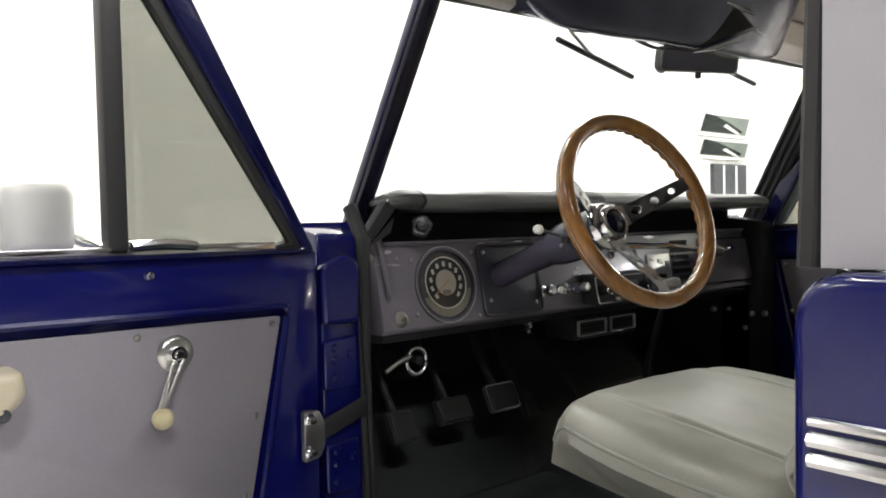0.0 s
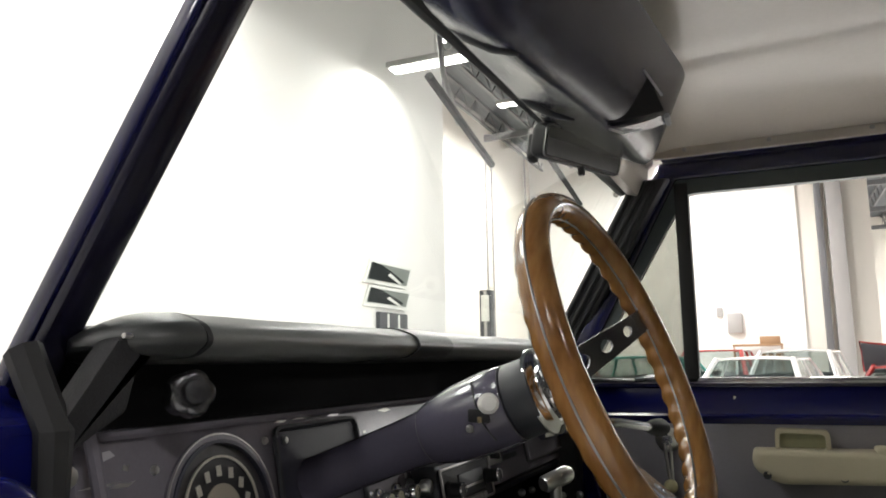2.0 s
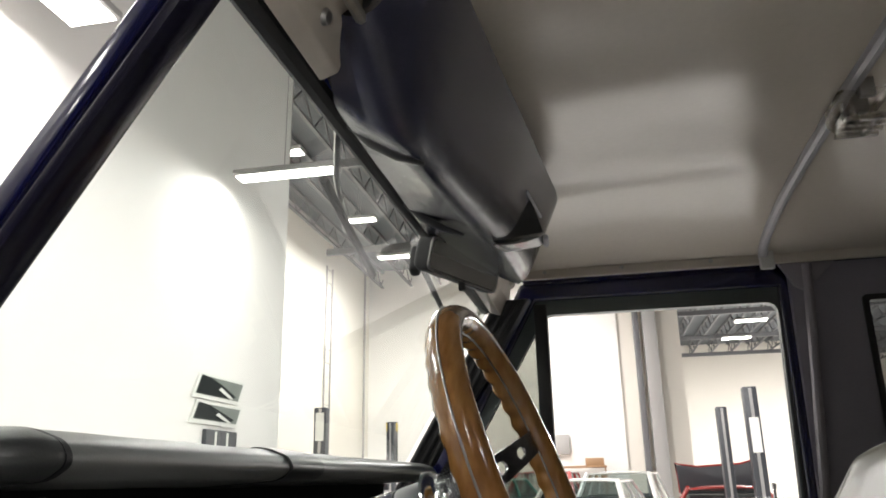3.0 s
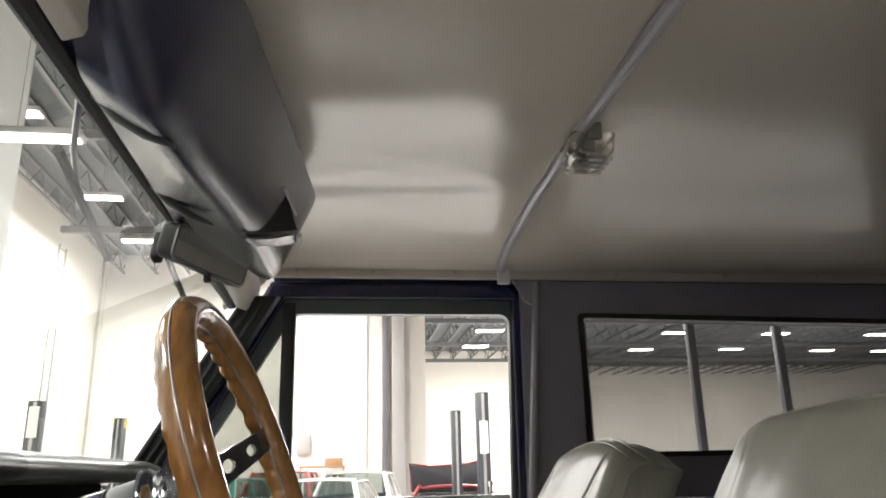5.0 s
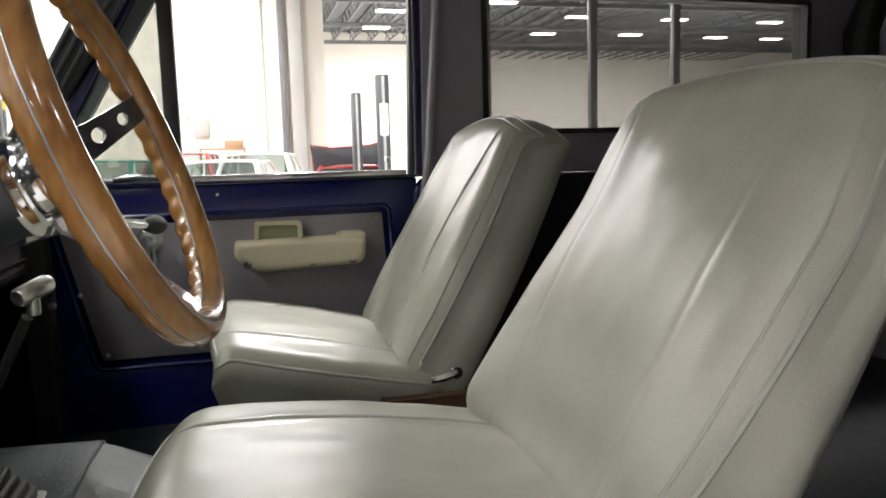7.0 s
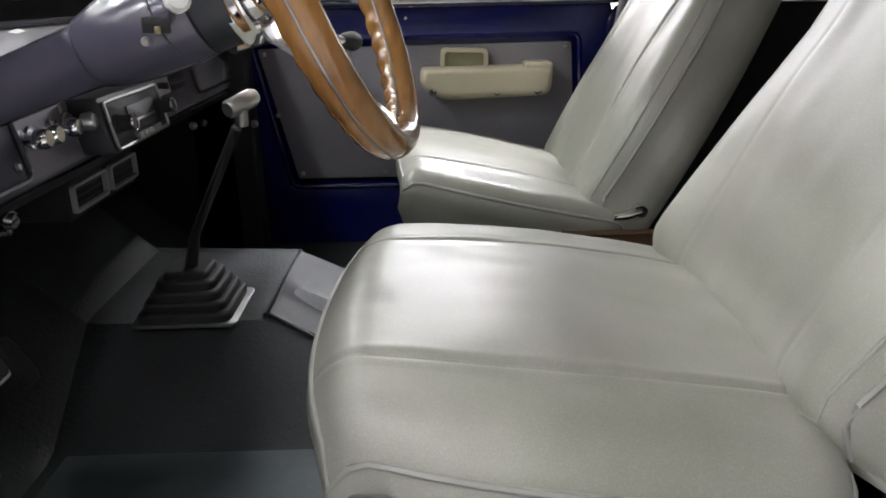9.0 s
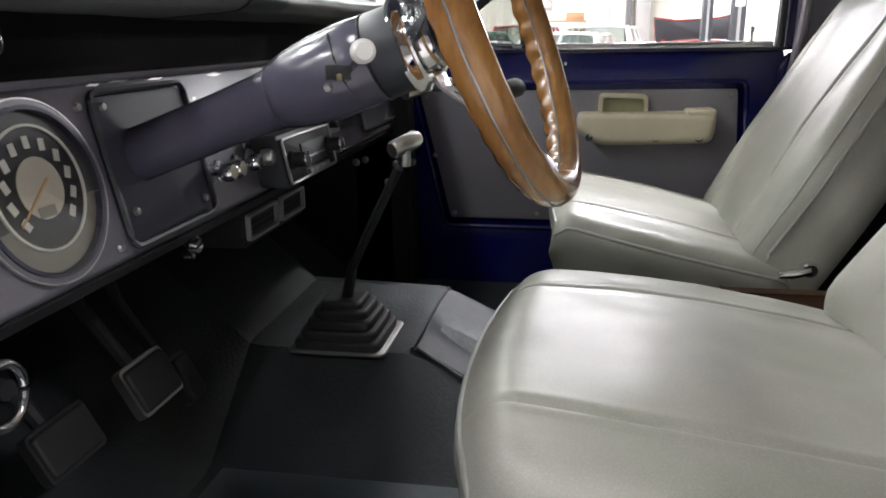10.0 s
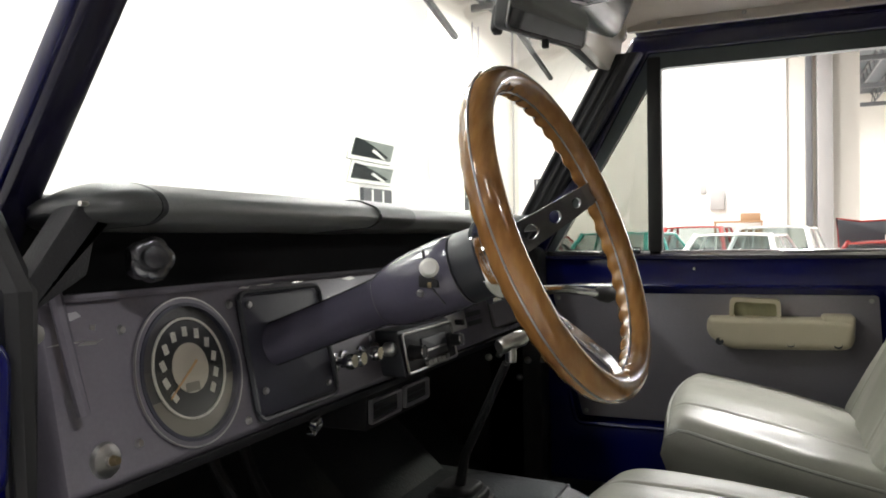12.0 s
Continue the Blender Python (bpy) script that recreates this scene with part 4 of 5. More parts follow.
def pad_run(x0, x1, n, swell):
    def fn(u, v):
        k = len(pad)
        f = v * k
        i = int(f) % k
        p = pad[i]
        x = x0 + (x1 - x0) * u
        s = 1 + swell
        w = 0.0012 * noise.noise(Vector((x * 9, p[0] * 30, p[1] * 30)))
        return Vector((x, 1.550 + (p[0] - 1.550) * s + w, 1.345 + (p[1] - 1.345) * s + w))
    b = bmesh.new()
    rows = [[b.verts.new(fn(i / n, j / len(pad))) for j in range(len(pad))] for i in range(n + 1)]
    for A, B in zip(rows, rows[1:]):
        for j in range(len(pad)):
            q = (j + 1) % len(pad)
            b.faces.new((A[j], A[q], B[q], B[j]))
    b.faces.new(rows[0])
    b.faces.new(rows[-1])
    return b


part("pad", pad_run(-0.580, 0.725, 40, 0.0), PAD, dash, "charcoal padded dash top", 50)
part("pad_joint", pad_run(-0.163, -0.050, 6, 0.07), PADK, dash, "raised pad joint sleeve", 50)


def pad_cap(x0, x1, n):
    b = bmesh.new()
    rows = []
    for i in range(n + 1):
        u = i / n
        s = math.sqrt(max(0.02, 1 - u ** 2.2)) * 1.02
        rows.append([b.verts.new((x0 + (x1 - x0) * u, 1.560 + (p[0] - 1.560) * s, 1.345 + (p[1] - 1.345) * s)) for p in pad])
    for A, B in zip(rows, rows[1:]):
        for j in range(len(pad)):
            k = (j + 1) % len(pad)
            b.faces.new((A[j], A[k], B[k], B[j]))
    b.faces.new(rows[0])
    b.faces.new(rows[-1])
    return b


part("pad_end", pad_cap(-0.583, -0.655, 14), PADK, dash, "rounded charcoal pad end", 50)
part("pad_seam", pad_run(-0.584, -0.577, 2, 0.03), BLACK, dash, "dark pad seam", 50)
part("hinge_arm", prism(rounded([(-0.600, 1.350), (-0.603, 1.338), (-0.628, 1.334), (-0.640, 1.290), (-0.694, 1.262), (-0.700, 1.285), (-0.650, 1.350)], 0.004, 3), "y", 1.520, 1.545, 0.003), BLACK, dash, "dark folding windscreen bracket")
part("bracket_edge", sweep([(-0.602, 1.519, 1.347), (-0.622, 1.519, 1.350), (-0.648, 1.519, 1.351)], 0.0025, 6), ALUM, dash, "worn bright bracket edge")
part("bracket_bolt", lathe([(0, 0.01), (0.008, 0.008), (0.010, 0)], aim((-0.685, 1.535, 1.245), (0, -1, 0)), 10), STEEL, dash, "steel bracket bolt")
# lobed clamp knob under the pad
lob = [(0.0185 * (1 + 0.17 * abs(math.cos(2.5 * a)) ** 0.8) * math.cos(a), 0.0185 * (1 + 0.17 * abs(math.cos(2.5 * a)) ** 0.8) * math.sin(a)) for a in (2 * math.pi * i / 60 for i in range(60))]
b = puff(lob, "z", 0.0, 0.022, 0.006)
lathe([(0.008, -0.05), (0.008, 0.0)], None, 12, b)
bmesh.ops.transform(b, matrix=aim((-0.560, 1.533, 1.300), (-0.5, -0.86, 0.12)), verts=b.verts)
lathe([(0, 0.030), (0.010, 0.029), (0.012, 0.022)], aim((-0.560, 1.533, 1.300), (-0.5, -0.86, 0.12)), 18, b)
part("clamp_knob", b, mat("dark_cast_metal", (0.16, 0.16, 0.17), 0.25, 0.9, 200, 0.15, 0.05, 20, 0, 0.012), dash, "lobed dark metal clamp knob", 50)

# speedometer
SX, SZ = -0.488, 1.181
gauge_m = aim((SX, front(SX, SZ), SZ), (0, -1, 0.2)) @ Matrix.Diagonal((0.94, 0.94, 0.5, 1))


def ring_at(rx, rz, h0, h1, w, material, label, name, n=48, dz=0.0):
    o = [(rx * math.cos(2 * math.pi * i / n), rz * math.sin(2 * math.pi * i / n) + dz) for i in range(n)]
    q = [((rx - w) * math.cos(2 * math.pi * i / n), (rz - w) * math.sin(2 * math.pi * i / n) + dz) for i in range(n)]
    b = ringed(o, q, "z", h0, h1)
    bmesh.ops.transform(b, matrix=gauge_m, verts=b.verts)
    return part(name, b, material, dash, label)


def disc_at(rx, rz, h, material, label, name, dz=0.0, a0=0.0, a1=2 * math.pi, n=40):
    o = [(rx * math.cos(a0 + (a1 - a0) * i / n), rz * math.sin(a0 + (a1 - a0) * i / n) + dz) for i in range(n)]
    b = prism(o, "z", h - 0.002, h)
    bmesh.ops.transform(b, matrix=gauge_m, verts=b.verts)
    return part(name, b, material, dash, label, 0)


ring_at(0.083, 0.083, 0.0, 0.012, 0.007, DASHG, "grey outer gauge bezel", "gauge_bezel")
ring_at(0.0838, 0.0838, 0.009, 0.0135, 0.0016, STEEL, "bright bezel edge", "bezel_edge")
ring_at(0.077, 0.077, 0.001, 0.016, 0.004, PLATE, "dark gauge rim", "gauge_rim")
disc_at(0.075, 0.075, 0.003, mat("dial_surround", (0.075, 0.072, 0.072), 0.35, 0, 100, 0.15, 0, 8), "dark grey dial face", "dial")
disc_at(0.071, 0.071, 0.0045, DIALO, "smoky lower gauge window", "gauge_window", 0.0, math.pi * 1.12, math.pi * 1.97)
disc_at(0.0545, 0.0545, 0.0065, DIAL, "black number ring", "number_ring", 0.004)
ring_at(0.057, 0.057, 0.006, 0.010, 0.0025, DIALW, "pale dial ring", "dial_ring", dz=0.004)
disc_at(0.028, 0.028, 0.009, DIALC, "tan dial centre", "dial_centre", 0.004)
for i in range(11):
    a = radians(222 - i * 26.4)
    b = prism(rect(-0.0036, 0.0036, -0.0055, 0.0055), "z", 0.0066, 0.0082)
    bmesh.ops.transform(b, matrix=gauge_m @ Matrix.Translation((0.041 * math.cos(a), 0.041 * math.sin(a) + 0.004, 0)) @ Matrix.Rotation((a - math.pi / 2) * 0.25, 4, "Z"), verts=b.verts)
    part("dial_mark", b, DIALW, dash, "pale dial mark", 0)
b = prism([(-0.0014, -0.012), (0.0014, -0.012), (0.0008, 0.048), (-0.0008, 0.048)], "z", 0.0105, 0.012)
bmesh.ops.transform(b, matrix=gauge_m @ Matrix.Translation((0, 0.004, 0)) @ Matrix.Rotation(radians(126), 4, "Z"), verts=b.verts)
part("needle", b, NEEDLE, dash, "orange gauge needle", 0)
b = prism(rect(-0.013, 0.009, -0.022, -0.012, 0.002), "z", 0.009, 0.0098)
bmesh.ops.transform(b, matrix=gauge_m, verts=b.verts)
part("odometer", b, DIALO, dash, "brown odometer window", 0)
b = lathe([(0, 0.016), (0.0742, 0.016)], gauge_m, 40)
part("gauge_lens", b, glass("gauge_glass", (0.93, 0.93, 0.92), 0.02, 1.2), dash, "clear gauge lens", 0)

# ignition lock, cover plate round the column, knobs
knob(-0.610, 1.122, [(0, 0.010), (0.006, 0.010), (0.006, 0.007), (0.009, 0.007), (0.015, 0.004), (0.017, 0)], STEEL, "round ignition lock plate", "ignition_lock")
knob(-0.610, 1.122, [(0, 0.016), (0.0035, 0.016), (0.005, 0.010), (0.005, 0.007)], BRASS, "brass ignition key barrel", "key_barrel")
on_dash("column_plate", rect(-0.392, -0.225, 1.112, 1.252, 0.012), 0.0, 0.006, PLATE, "dark blue-grey column cover plate", r=0.0015)
part("plate_bead", sweep([(x, front(x, z) - 0.007, z) for x, z in rect(-0.396, -0.221, 1.108, 1.256, 0.014)], 0.0035, 6, closed=True), DARKP, dash, "dark plate edge bead")
for x, z in ((-0.378, 1.242), (-0.375, 1.140), (-0.240, 1.126), (-0.568, 1.234), (-0.408, 1.112), (-0.406, 1.244), (-0.569, 1.127)):
    part("dash_screw", lathe([(0, 0.004), (0.0035, 0.0035), (0.005, 0)], aim((x, front(x, z) - (0.006 if x > -0.40 else 0), z), (0, -1, 0.1)), 8), STEEL, dash, "small steel screw")
for x, m in ((-0.207, CHROME), (-0.181, CHROME), (-0.131, CHROME), (-0.088, ALUM)):
    knob(x, 1.147, [(0, 0.034), (0.009, 0.034), (0.0115, 0.030), (0.011, 0.020), (0.005, 0.016), (0.005, 0.004), (0.013, 0.003), (0.014, 0)], m, "chrome pull knob" if m is CHROME else "satin pull knob", "pull_knob")
# radio, standing proud of the panel
RX = -0.042
on_dash("radio_frame", rect(RX - 0.036, RX + 0.172, 1.104, 1.176, 0.006), 0.0, 0.040, DARKP, "dark radio surround", r=0.002)
on_dash("radio_face", rect(RX - 0.030, RX + 0.166, 1.110, 1.170, 0.004), 0.038, 0.044, BLACK, "black radio face", r=0.002)
on_dash("radio_dial", rect(RX + 0.030, RX + 0.128, 1.124, 1.157, 0.003), 0.044, 0.047, DARKP, "dark radio dial", r=0.001)
on_dash("radio_trim", rect(RX + 0.038, RX + 0.120, 1.135, 1.138), 0.047, 0.0485, STEEL, "silver dial line")
part("radio_rim", sweep([(x, front(x, z) - 0.0445, z) for x, z in rect(RX - 0.030, RX + 0.166, 1.110, 1.170, 0.005)], 0.0022, 6, closed=True), STEEL, dash, "worn bright radio rim")
for i in range(5):
    on_dash("radio_button", rect(RX + 0.034 + i * 0.018, RX + 0.048 + i * 0.018, 1.114, 1.121, 0.001), 0.044, 0.051, STEEL, "silver station button")
for x in (RX - 0.010, RX + 0.146):
    b = lathe([(0, 0.024), (0.010, 0.023), (0.011, 0.006), (0.013, 0.004), (0.013, 0)], aim((x, front(x, 1.140) - 0.044, 1.140), (0, -1, 0.1)), 16)
    part("radio_knob", b, RUBBER, dash, "black radio knob")
    part("knob_ring", lathe([(0.0095, 0.0245), (0.0105, 0.025), (0.0115, 0.023)], aim((x, front(x, 1.140) - 0.044, 1.140), (0, -1, 0.1)), 16), CHROME, dash, "bright knob ring")
# heater controls, louvres and glovebox
for x in (0.056, 0.150):
    b = lathe([(0.0085, 0.0), (0.0095, 0.004), (0.0065, 0.005), (0.0055, 0.001)], aim((x, front(x, 1.217), 1.217), (0, -1, 0.2)), 18)
    part("control_ring", b, CHROME, dash, "small bright control ring")
    part("control_button", lathe([(0, 0.003), (0.0055, 0.001)], aim((x, front(x, 1.217), 1.217), (0, -1, 0.2)), 14), DIAL, dash, "dark control button")
on_dash("heater_plate", rect(0.197, 0.297, 1.138, 1.212, 0.004), 0.0, 0.004, ALUM, "bright creased heater control plate", r=0.001)
for x0, z0, w, h in ((0.204, 1.196, 0.020, 0.010), (0.238, 1.190, 0.022, 0.016), (0.272, 1.178, 0.018, 0.024)):
    on_dash("plate_crease", [(x0, z0), (x0 + w, z0 - h * 0.3), (x0 + w * 0.8, z0 + h * 0.5), (x0 + w * 0.2, z0 + h * 0.6)], 0.004, 0.007, STEEL, "bent bright metal tab", r=0.001)
on_dash("heater_tab", rect(0.238, 0.248, 1.150, 1.160), 0.004, 0.020, BLACK, "black heater lever")
for i in range(6):
    z = 1.138 + i * 0.0185
    on_dash("louvre_slot", rect(0.312 + (i < 1) * 0.004, 0.392, z, z + 0.011, 0.003), 0.0, 0.0015, BLACK, "black louvre slot")
    part("louvre_lip", sweep([(0.312, front(0, z) - 0.002, z + 0.0125), (0.392, front(0, z) - 0.002, z + 0.0125)], 0.0022, 6), DASHG, dash, "pressed louvre lip")
on_dash("glovebox_gap", rect(0.448, 0.765, 1.116, 1.246, 0.010), 0.0, 0.002, BLACK, "dark glovebox gap")
on_dash("glovebox_door", rect(0.453, 0.760, 1.121, 1.241, 0.010), 0.001, 0.008, DASHG, "grey painted glovebox door", r=0.002)
knob(0.600, 1.216, [(0, 0.018), (0.007, 0.018), (0.009, 0.010), (0.010, 0.008)], CHROME, "chrome glovebox button", "glovebox_button")
for x, y, z in ((0.690, 1.604, 1.022), (0.694, 1.552, 0.968), (0.694, 1.490, 1.016), (0.694, 1.530, 1.012), (0.60, 1.60, 1.03)):
    part("wiring_stud", lathe([(0, 0.012), (0.004, 0.011), (0.006, 0.006), (0.009, 0.004), (0.009, 0)], aim((x, y, z), (-0.8, -0.6, 0.1)), 10), STEEL, dash, "small bright stud under the panel")
for q, (x, z, w, hh) in enumerate(((-0.628, 1.229, 0.022, 0.0012), (-0.605, 1.2265, 0.014, 0.0022), (-0.60, 1.240, 0.004, 0.003), (-0.372, 1.262, 0.012, 0.0015), (-0.33, 1.263, 0.02, 0.0012), (-0.26, 1.262, 0.016, 0.0016), (-0.215, 1.20, 0.003, 0.004), (-0.19, 1.235, 0.004, 0.002), (-0.225, 1.165, 0.002, 0.006), (0.0, 1.19, 0.006, 0.002))):
    on_dash("paint_scratch", [(x - w, z - hh * 0.4), (x - w * 0.3, z + hh), (x + w * 0.5, z + hh * 0.3), (x + w, z + hh * 0.8), (x + w * 0.4, z - hh)], 0.0, 0.0006, STEEL, "bare metal scratch")
for x, z, w, hh in ((-0.086, 1.182, 0.010, 0.006), (-0.072, 1.170, 0.006, 0.009), (-0.094, 1.166, 0.004, 0.005), (-0.078, 1.192, 0.005, 0.003), (-0.620, 1.252, 0.010, 0.004)):
    on_dash("paint_wear", [(x - w, z - hh * 0.6), (x - w * 0.2, z - hh), (x + w, z - hh * 0.2), (x + w * 0.5, z + hh), (x - w * 0.6, z + hh * 0.7)], 0.0, 0.0005, OUTER, "pale worn paint patch")
on_dash("paint_chip", [(-0.145, 1.260), (-0.12, 1.263), (-0.105, 1.259), (-0.125, 1.257)], 0.0, 0.0008, STEEL, "bare metal chip")
on_dash("paint_chip", [(0.20, 1.258), (0.235, 1.262), (0.25, 1.256), (0.225, 1.252)], 0.0, 0.0008, STEEL, "bare metal chip")
# under-dash air vents
vent = thing("air_vent_unit", "black under-dash vent box with two chrome-rimmed outlets", "air vent", (0.060, 1.570, 1.042))
part("duct", box(-0.126, 0.111, 0.0, 0.10, -0.029, 0.028, 0.004), BLACK, vent, "black vent box")
for x0, x1 in ((-0.12, -0.012), (0.004, 0.105)):
    # pale paint in place of chrome, so the rims keep their bright reflection
    part("outlet_rim", ringed(rect(x0, x1, -0.019, 0.019, 0.004), rect(x0 + 0.0042, x1 - 0.0042, -0.0148, 0.0148, 0.003), "y", -0.007, 0.002), OUTER, vent, "chrome outlet rim coloured pale for its reflection")
    for i in range(3):
        part("slat", box(x0 + 0.007, x1 - 0.007, -0.001, 0.004, -0.012 + i * 0.010, -0.010 + i * 0.010), DARKP, vent, "dark outlet slat")
under = thing("hood_release_knob", "chrome pull knob hanging under the dash edge", "pull knob", (-0.261, 1.565, 1.088))
part("bracket", box(-0.006, 0.006, -0.004, 0.02, -0.014, 0.006, 0.002), BLACK, under, "steel knob bracket")
part("stem", sweep([(0, 0, -0.008), (0, -0.02, -0.012)], 0.004, 8), CHROME, under, "chrome stem")
part("knob", lathe([(0, 0.016), (0.009, 0.014), (0.011, 0.006), (0.006, 0)], aim((0, -0.018, -0.012), (0, -1, -0.2)), 14), CHROME, under, "chrome knob")
part("lower_stud", lathe([(0, 0.012), (0.006, 0.010), (0.007, 0)], aim((0.016, -0.004, -0.03), (0, -1, 0)), 10), CHROME, under, "chrome lower stud")
brake = thing("parking_brake", "chrome parking brake pull handle under the dash", "brake handle", (-0.572, 1.560, 1.045))
part("handle", sweep([(-0.075, -0.020, -0.020), (-0.045, -0.020, -0.006), (-0.014, -0.016, 0.002)], 0.0055, 12), CHROME, brake, "chrome handle bar")
part("loop", sweep([(0.024 * math.cos(a) + 0.004, -0.014, -0.010 + 0.026 * math.sin(a)) for a in (2 * math.pi * i / 32 for i in range(32))], 0.0045, 12, closed=True), CHROME, brake, "chrome handle loop")
part("shaft", sweep([(0.015, -0.01, -0.01), (0.02, 0.12, 0.0)], 0.009, 8), BLACK, brake, "black handle shaft")

# ---- steering column and wheel ----
WC = Vector((-0.337, 1.182, 1.325))
AXC = Vector((0.0, -0.938, 0.345)).normalized()     # the column's line
AXN = Vector((-0.102, -1.0, 0.371)).normalized()      # wheel, towards the seat
UP = Vector((0, 0.318, 0.948))
UP = (UP - AXN * UP.dot(AXN)).normalized()
SIDE = UP.cross(AXN).normalized()
col = thing("steering_column", "mauve-grey painted steering column with a ribbed collar", "steering column", tuple(WC))


cm = aim(-AXC * 0.030, -AXC)
part("collar", lathe([(0, 0.055), (0.034, 0.055), (0.0395, 0.060), (0.0405, 0.086), (0.0395, 0.089), (0, 0.090)], cm, 32), DARKP, col, "dark grey column collar")
part("bowl", lathe([(0.0395, 0.090), (0.0412, 0.094), (0.0422, 0.110), (0.0412, 0.146), (0.0380, 0.172), (0.0330, 0.190), (0.0315, 0.194), (0.0, 0.194)], cm, 32), COLUMN, col, "mauve-grey tapered column bowl")
part("tube", lathe([(0.0300, 0.193), (0.0288, 0.21), (0.0275, 0.25), (0.0275, 0.40), (0.0275, 0.52), (0, 0.52)], cm, 28), COLUMN, col, "mauve-grey column tube")
for d in (0.0895, 0.193):
    rr = 0.0412 if d < 0.1 else 0.0318
    part("seam_ring", lathe([(rr - 0.001, d), (rr, d + 0.001), (rr - 0.001, d + 0.002)], cm, 32), DARKP, col, "dark seam ring")
part("lever_slot", box(-0.0425, -0.036, 0.126, 0.150, -0.060, -0.046, 0.002), BLACK, col, "dark lever slot")
part("slot_cam", box(-0.0440, -0.040, 0.134, 0.139, -0.060, -0.054, 0.001), BRASS, col, "brass lever cam")
part("slot_screw", lathe([(0, 0.004), (0.003, 0.0035), (0.0045, 0)], aim((-0.041, 0.148, -0.066), (-1, 0, -0.2)), 8), STEEL, col, "small steel screw")
part("bowl_cover", sweep([(-0.030, 0.150, -0.020), (-0.041, 0.142, -0.040), (-0.042, 0.134, -0.060), (-0.030, 0.124, -0.078)], 0.0012, 6), DARKP, col, "dark cover joint line")
part("turn_lever", sweep([(-0.036, 0.128, -0.050), (-0.10, 0.105, -0.044), (-0.180, 0.076, -0.033)], [0.0038, 0.0035, 0.0028], 8), CHROME, col, "chrome turn signal lever")
part("turn_knob", lathe([(0, 0.010), (0.006, 0.010), (0.0085, 0.007), (0.0085, 0.0), (0.005, -0.003), (0, -0.003)], aim((-0.180, 0.076, -0.033), (-1, -0.5, 0.08)), 18), WHITEM, col, "white turn signal knob")
part("gear_lever", sweep([(0.03, 0.095, -0.075), (0.06, 0.072, -0.070), (0.14, 0.035, -0.072), (0.22, 0.010, -0.083)], [0.008, 0.007, 0.0055, 0.005], 10), CHROME, col, "chrome column shift lever")
part("gear_knob", lathe([(0, 0.0), (0.006, 0.001), (0.0095, 0.02), (0.012, 0.045), (0.009, 0.06), (0, 0.064)], aim((0.212, 0.013, -0.082), (1, -0.2, -0.1)), 14), RUBBER, col, "black shift lever knob")

sw = thing("steering_wheel", "varnished wood rimmed steering wheel with three drilled steel spokes", "steering wheel", tuple(WC))
R = 0.170


def rim_pt(a, rho, phi, scal):
    # phi 0: outward, 90 deg: towards the seat
    e = SIDE * math.cos(a) + UP * math.sin(a)
    back = max(0.0, math.cos(phi - math.pi * 1.25))
    r2 = 1 + scal * back * 0.085 * math.cos(a * 44)
    groove = 1 - 0.05 * math.exp(-((math.sin(phi) - 0.0) / 0.12) ** 2)
    return e * (R + rho * 0.93 * math.cos(phi) * r2 * groove) + AXN * (rho * 1.12 * math.sin(phi) * r2 * groove)


b = bmesh.new()
NA, NP = 308, 20
V = [[b.verts.new(rim_pt(2 * math.pi * i / NA, 0.0153, 2 * math.pi * j / NP, 1.0)) for j in range(NP)] for i in range(NA)]
for i in range(NA):
    for j in range(NP):
        b.faces.new((V[i][j], V[(i + 1) % NA][j], V[(i + 1) % NA][(j + 1) % NP], V[i][(j + 1) % NP]))
part("rim", b, WOOD, sw, "varnished wooden rim with finger grips", 80)
for rr in (R + 0.0137, R - 0.0137):
    part("rim_core", sweep([tuple(SIDE * (rr * math.cos(a)) + UP * (rr * math.sin(a))) for a in (2 * math.pi * i / 96 for i in range(96))], 0.0011, 6, closed=True), STEEL, sw, "thin steel rim core line")


def spoke(ang):
    a = radians(ang)
    e = SIDE * math.cos(a) + UP * math.sin(a)
    f = (UP * math.cos(a) - SIDE * math.sin(a)).normalized()
    m = Matrix((
        (e.x, f.x, AXN.x, 0), (e.y, f.y, AXN.y, 0), (e.z, f.z, AXN.z, 0), (0, 0, 0, 1)))
    holes = ((0.062, 0.0085), (0.093, 0.0075), (0.124, 0.0062))
    b = bmesh.new()
    # plate in strips with round holes
    xs = [0.026]
    n = 16

    def ht(x):
        return 0.020 - 0.008 * (x - 0.026) / 0.135

    edges = [0.026, 0.047, 0.077, 0.108, 0.138, 0.156]

    def zz(x):
        return -0.072 * max(0.0, min(1.0, (0.150 - x) / 0.105)) ** 1.15

    for k in range(5):
        x0, x1 = edges[k], edges[k + 1]
        hole = [h for h in holes if x0 < h[0] < x1]
        outer = [(x0, -ht(x0)), ((x0 + x1) / 2, -ht((x0 + x1) / 2)), (x1, -ht(x1)), (x1, 0), (x1, ht(x1)), ((x0 + x1) / 2, ht((x0 + x1) / 2)), (x0, ht(x0)), (x0, 0)]
        if hole:
            cx, r = hole[0]
            big, small = [], []
            for q in range(8):
                p0, p1 = Vector(outer[q]), Vector(outer[(q + 1) % 8])
                for s in range(3):
                    pt = p0.lerp(p1, s / 3)
                    big.append(tuple(pt))
                    d = (pt - Vector((cx, 0))).normalized()
                    small.append((cx + d.x * r, d.y * r))
            ringed(big, small, "z", -0.0015, 0.0015, b)
        else:
            prism(outer, "z", -0.0015, 0.0015, 0, b)
    for v in b.verts:
        v.co.z += zz(v.co.x)
    bmesh.ops.transform(b, matrix=m, verts=b.verts)
    return b


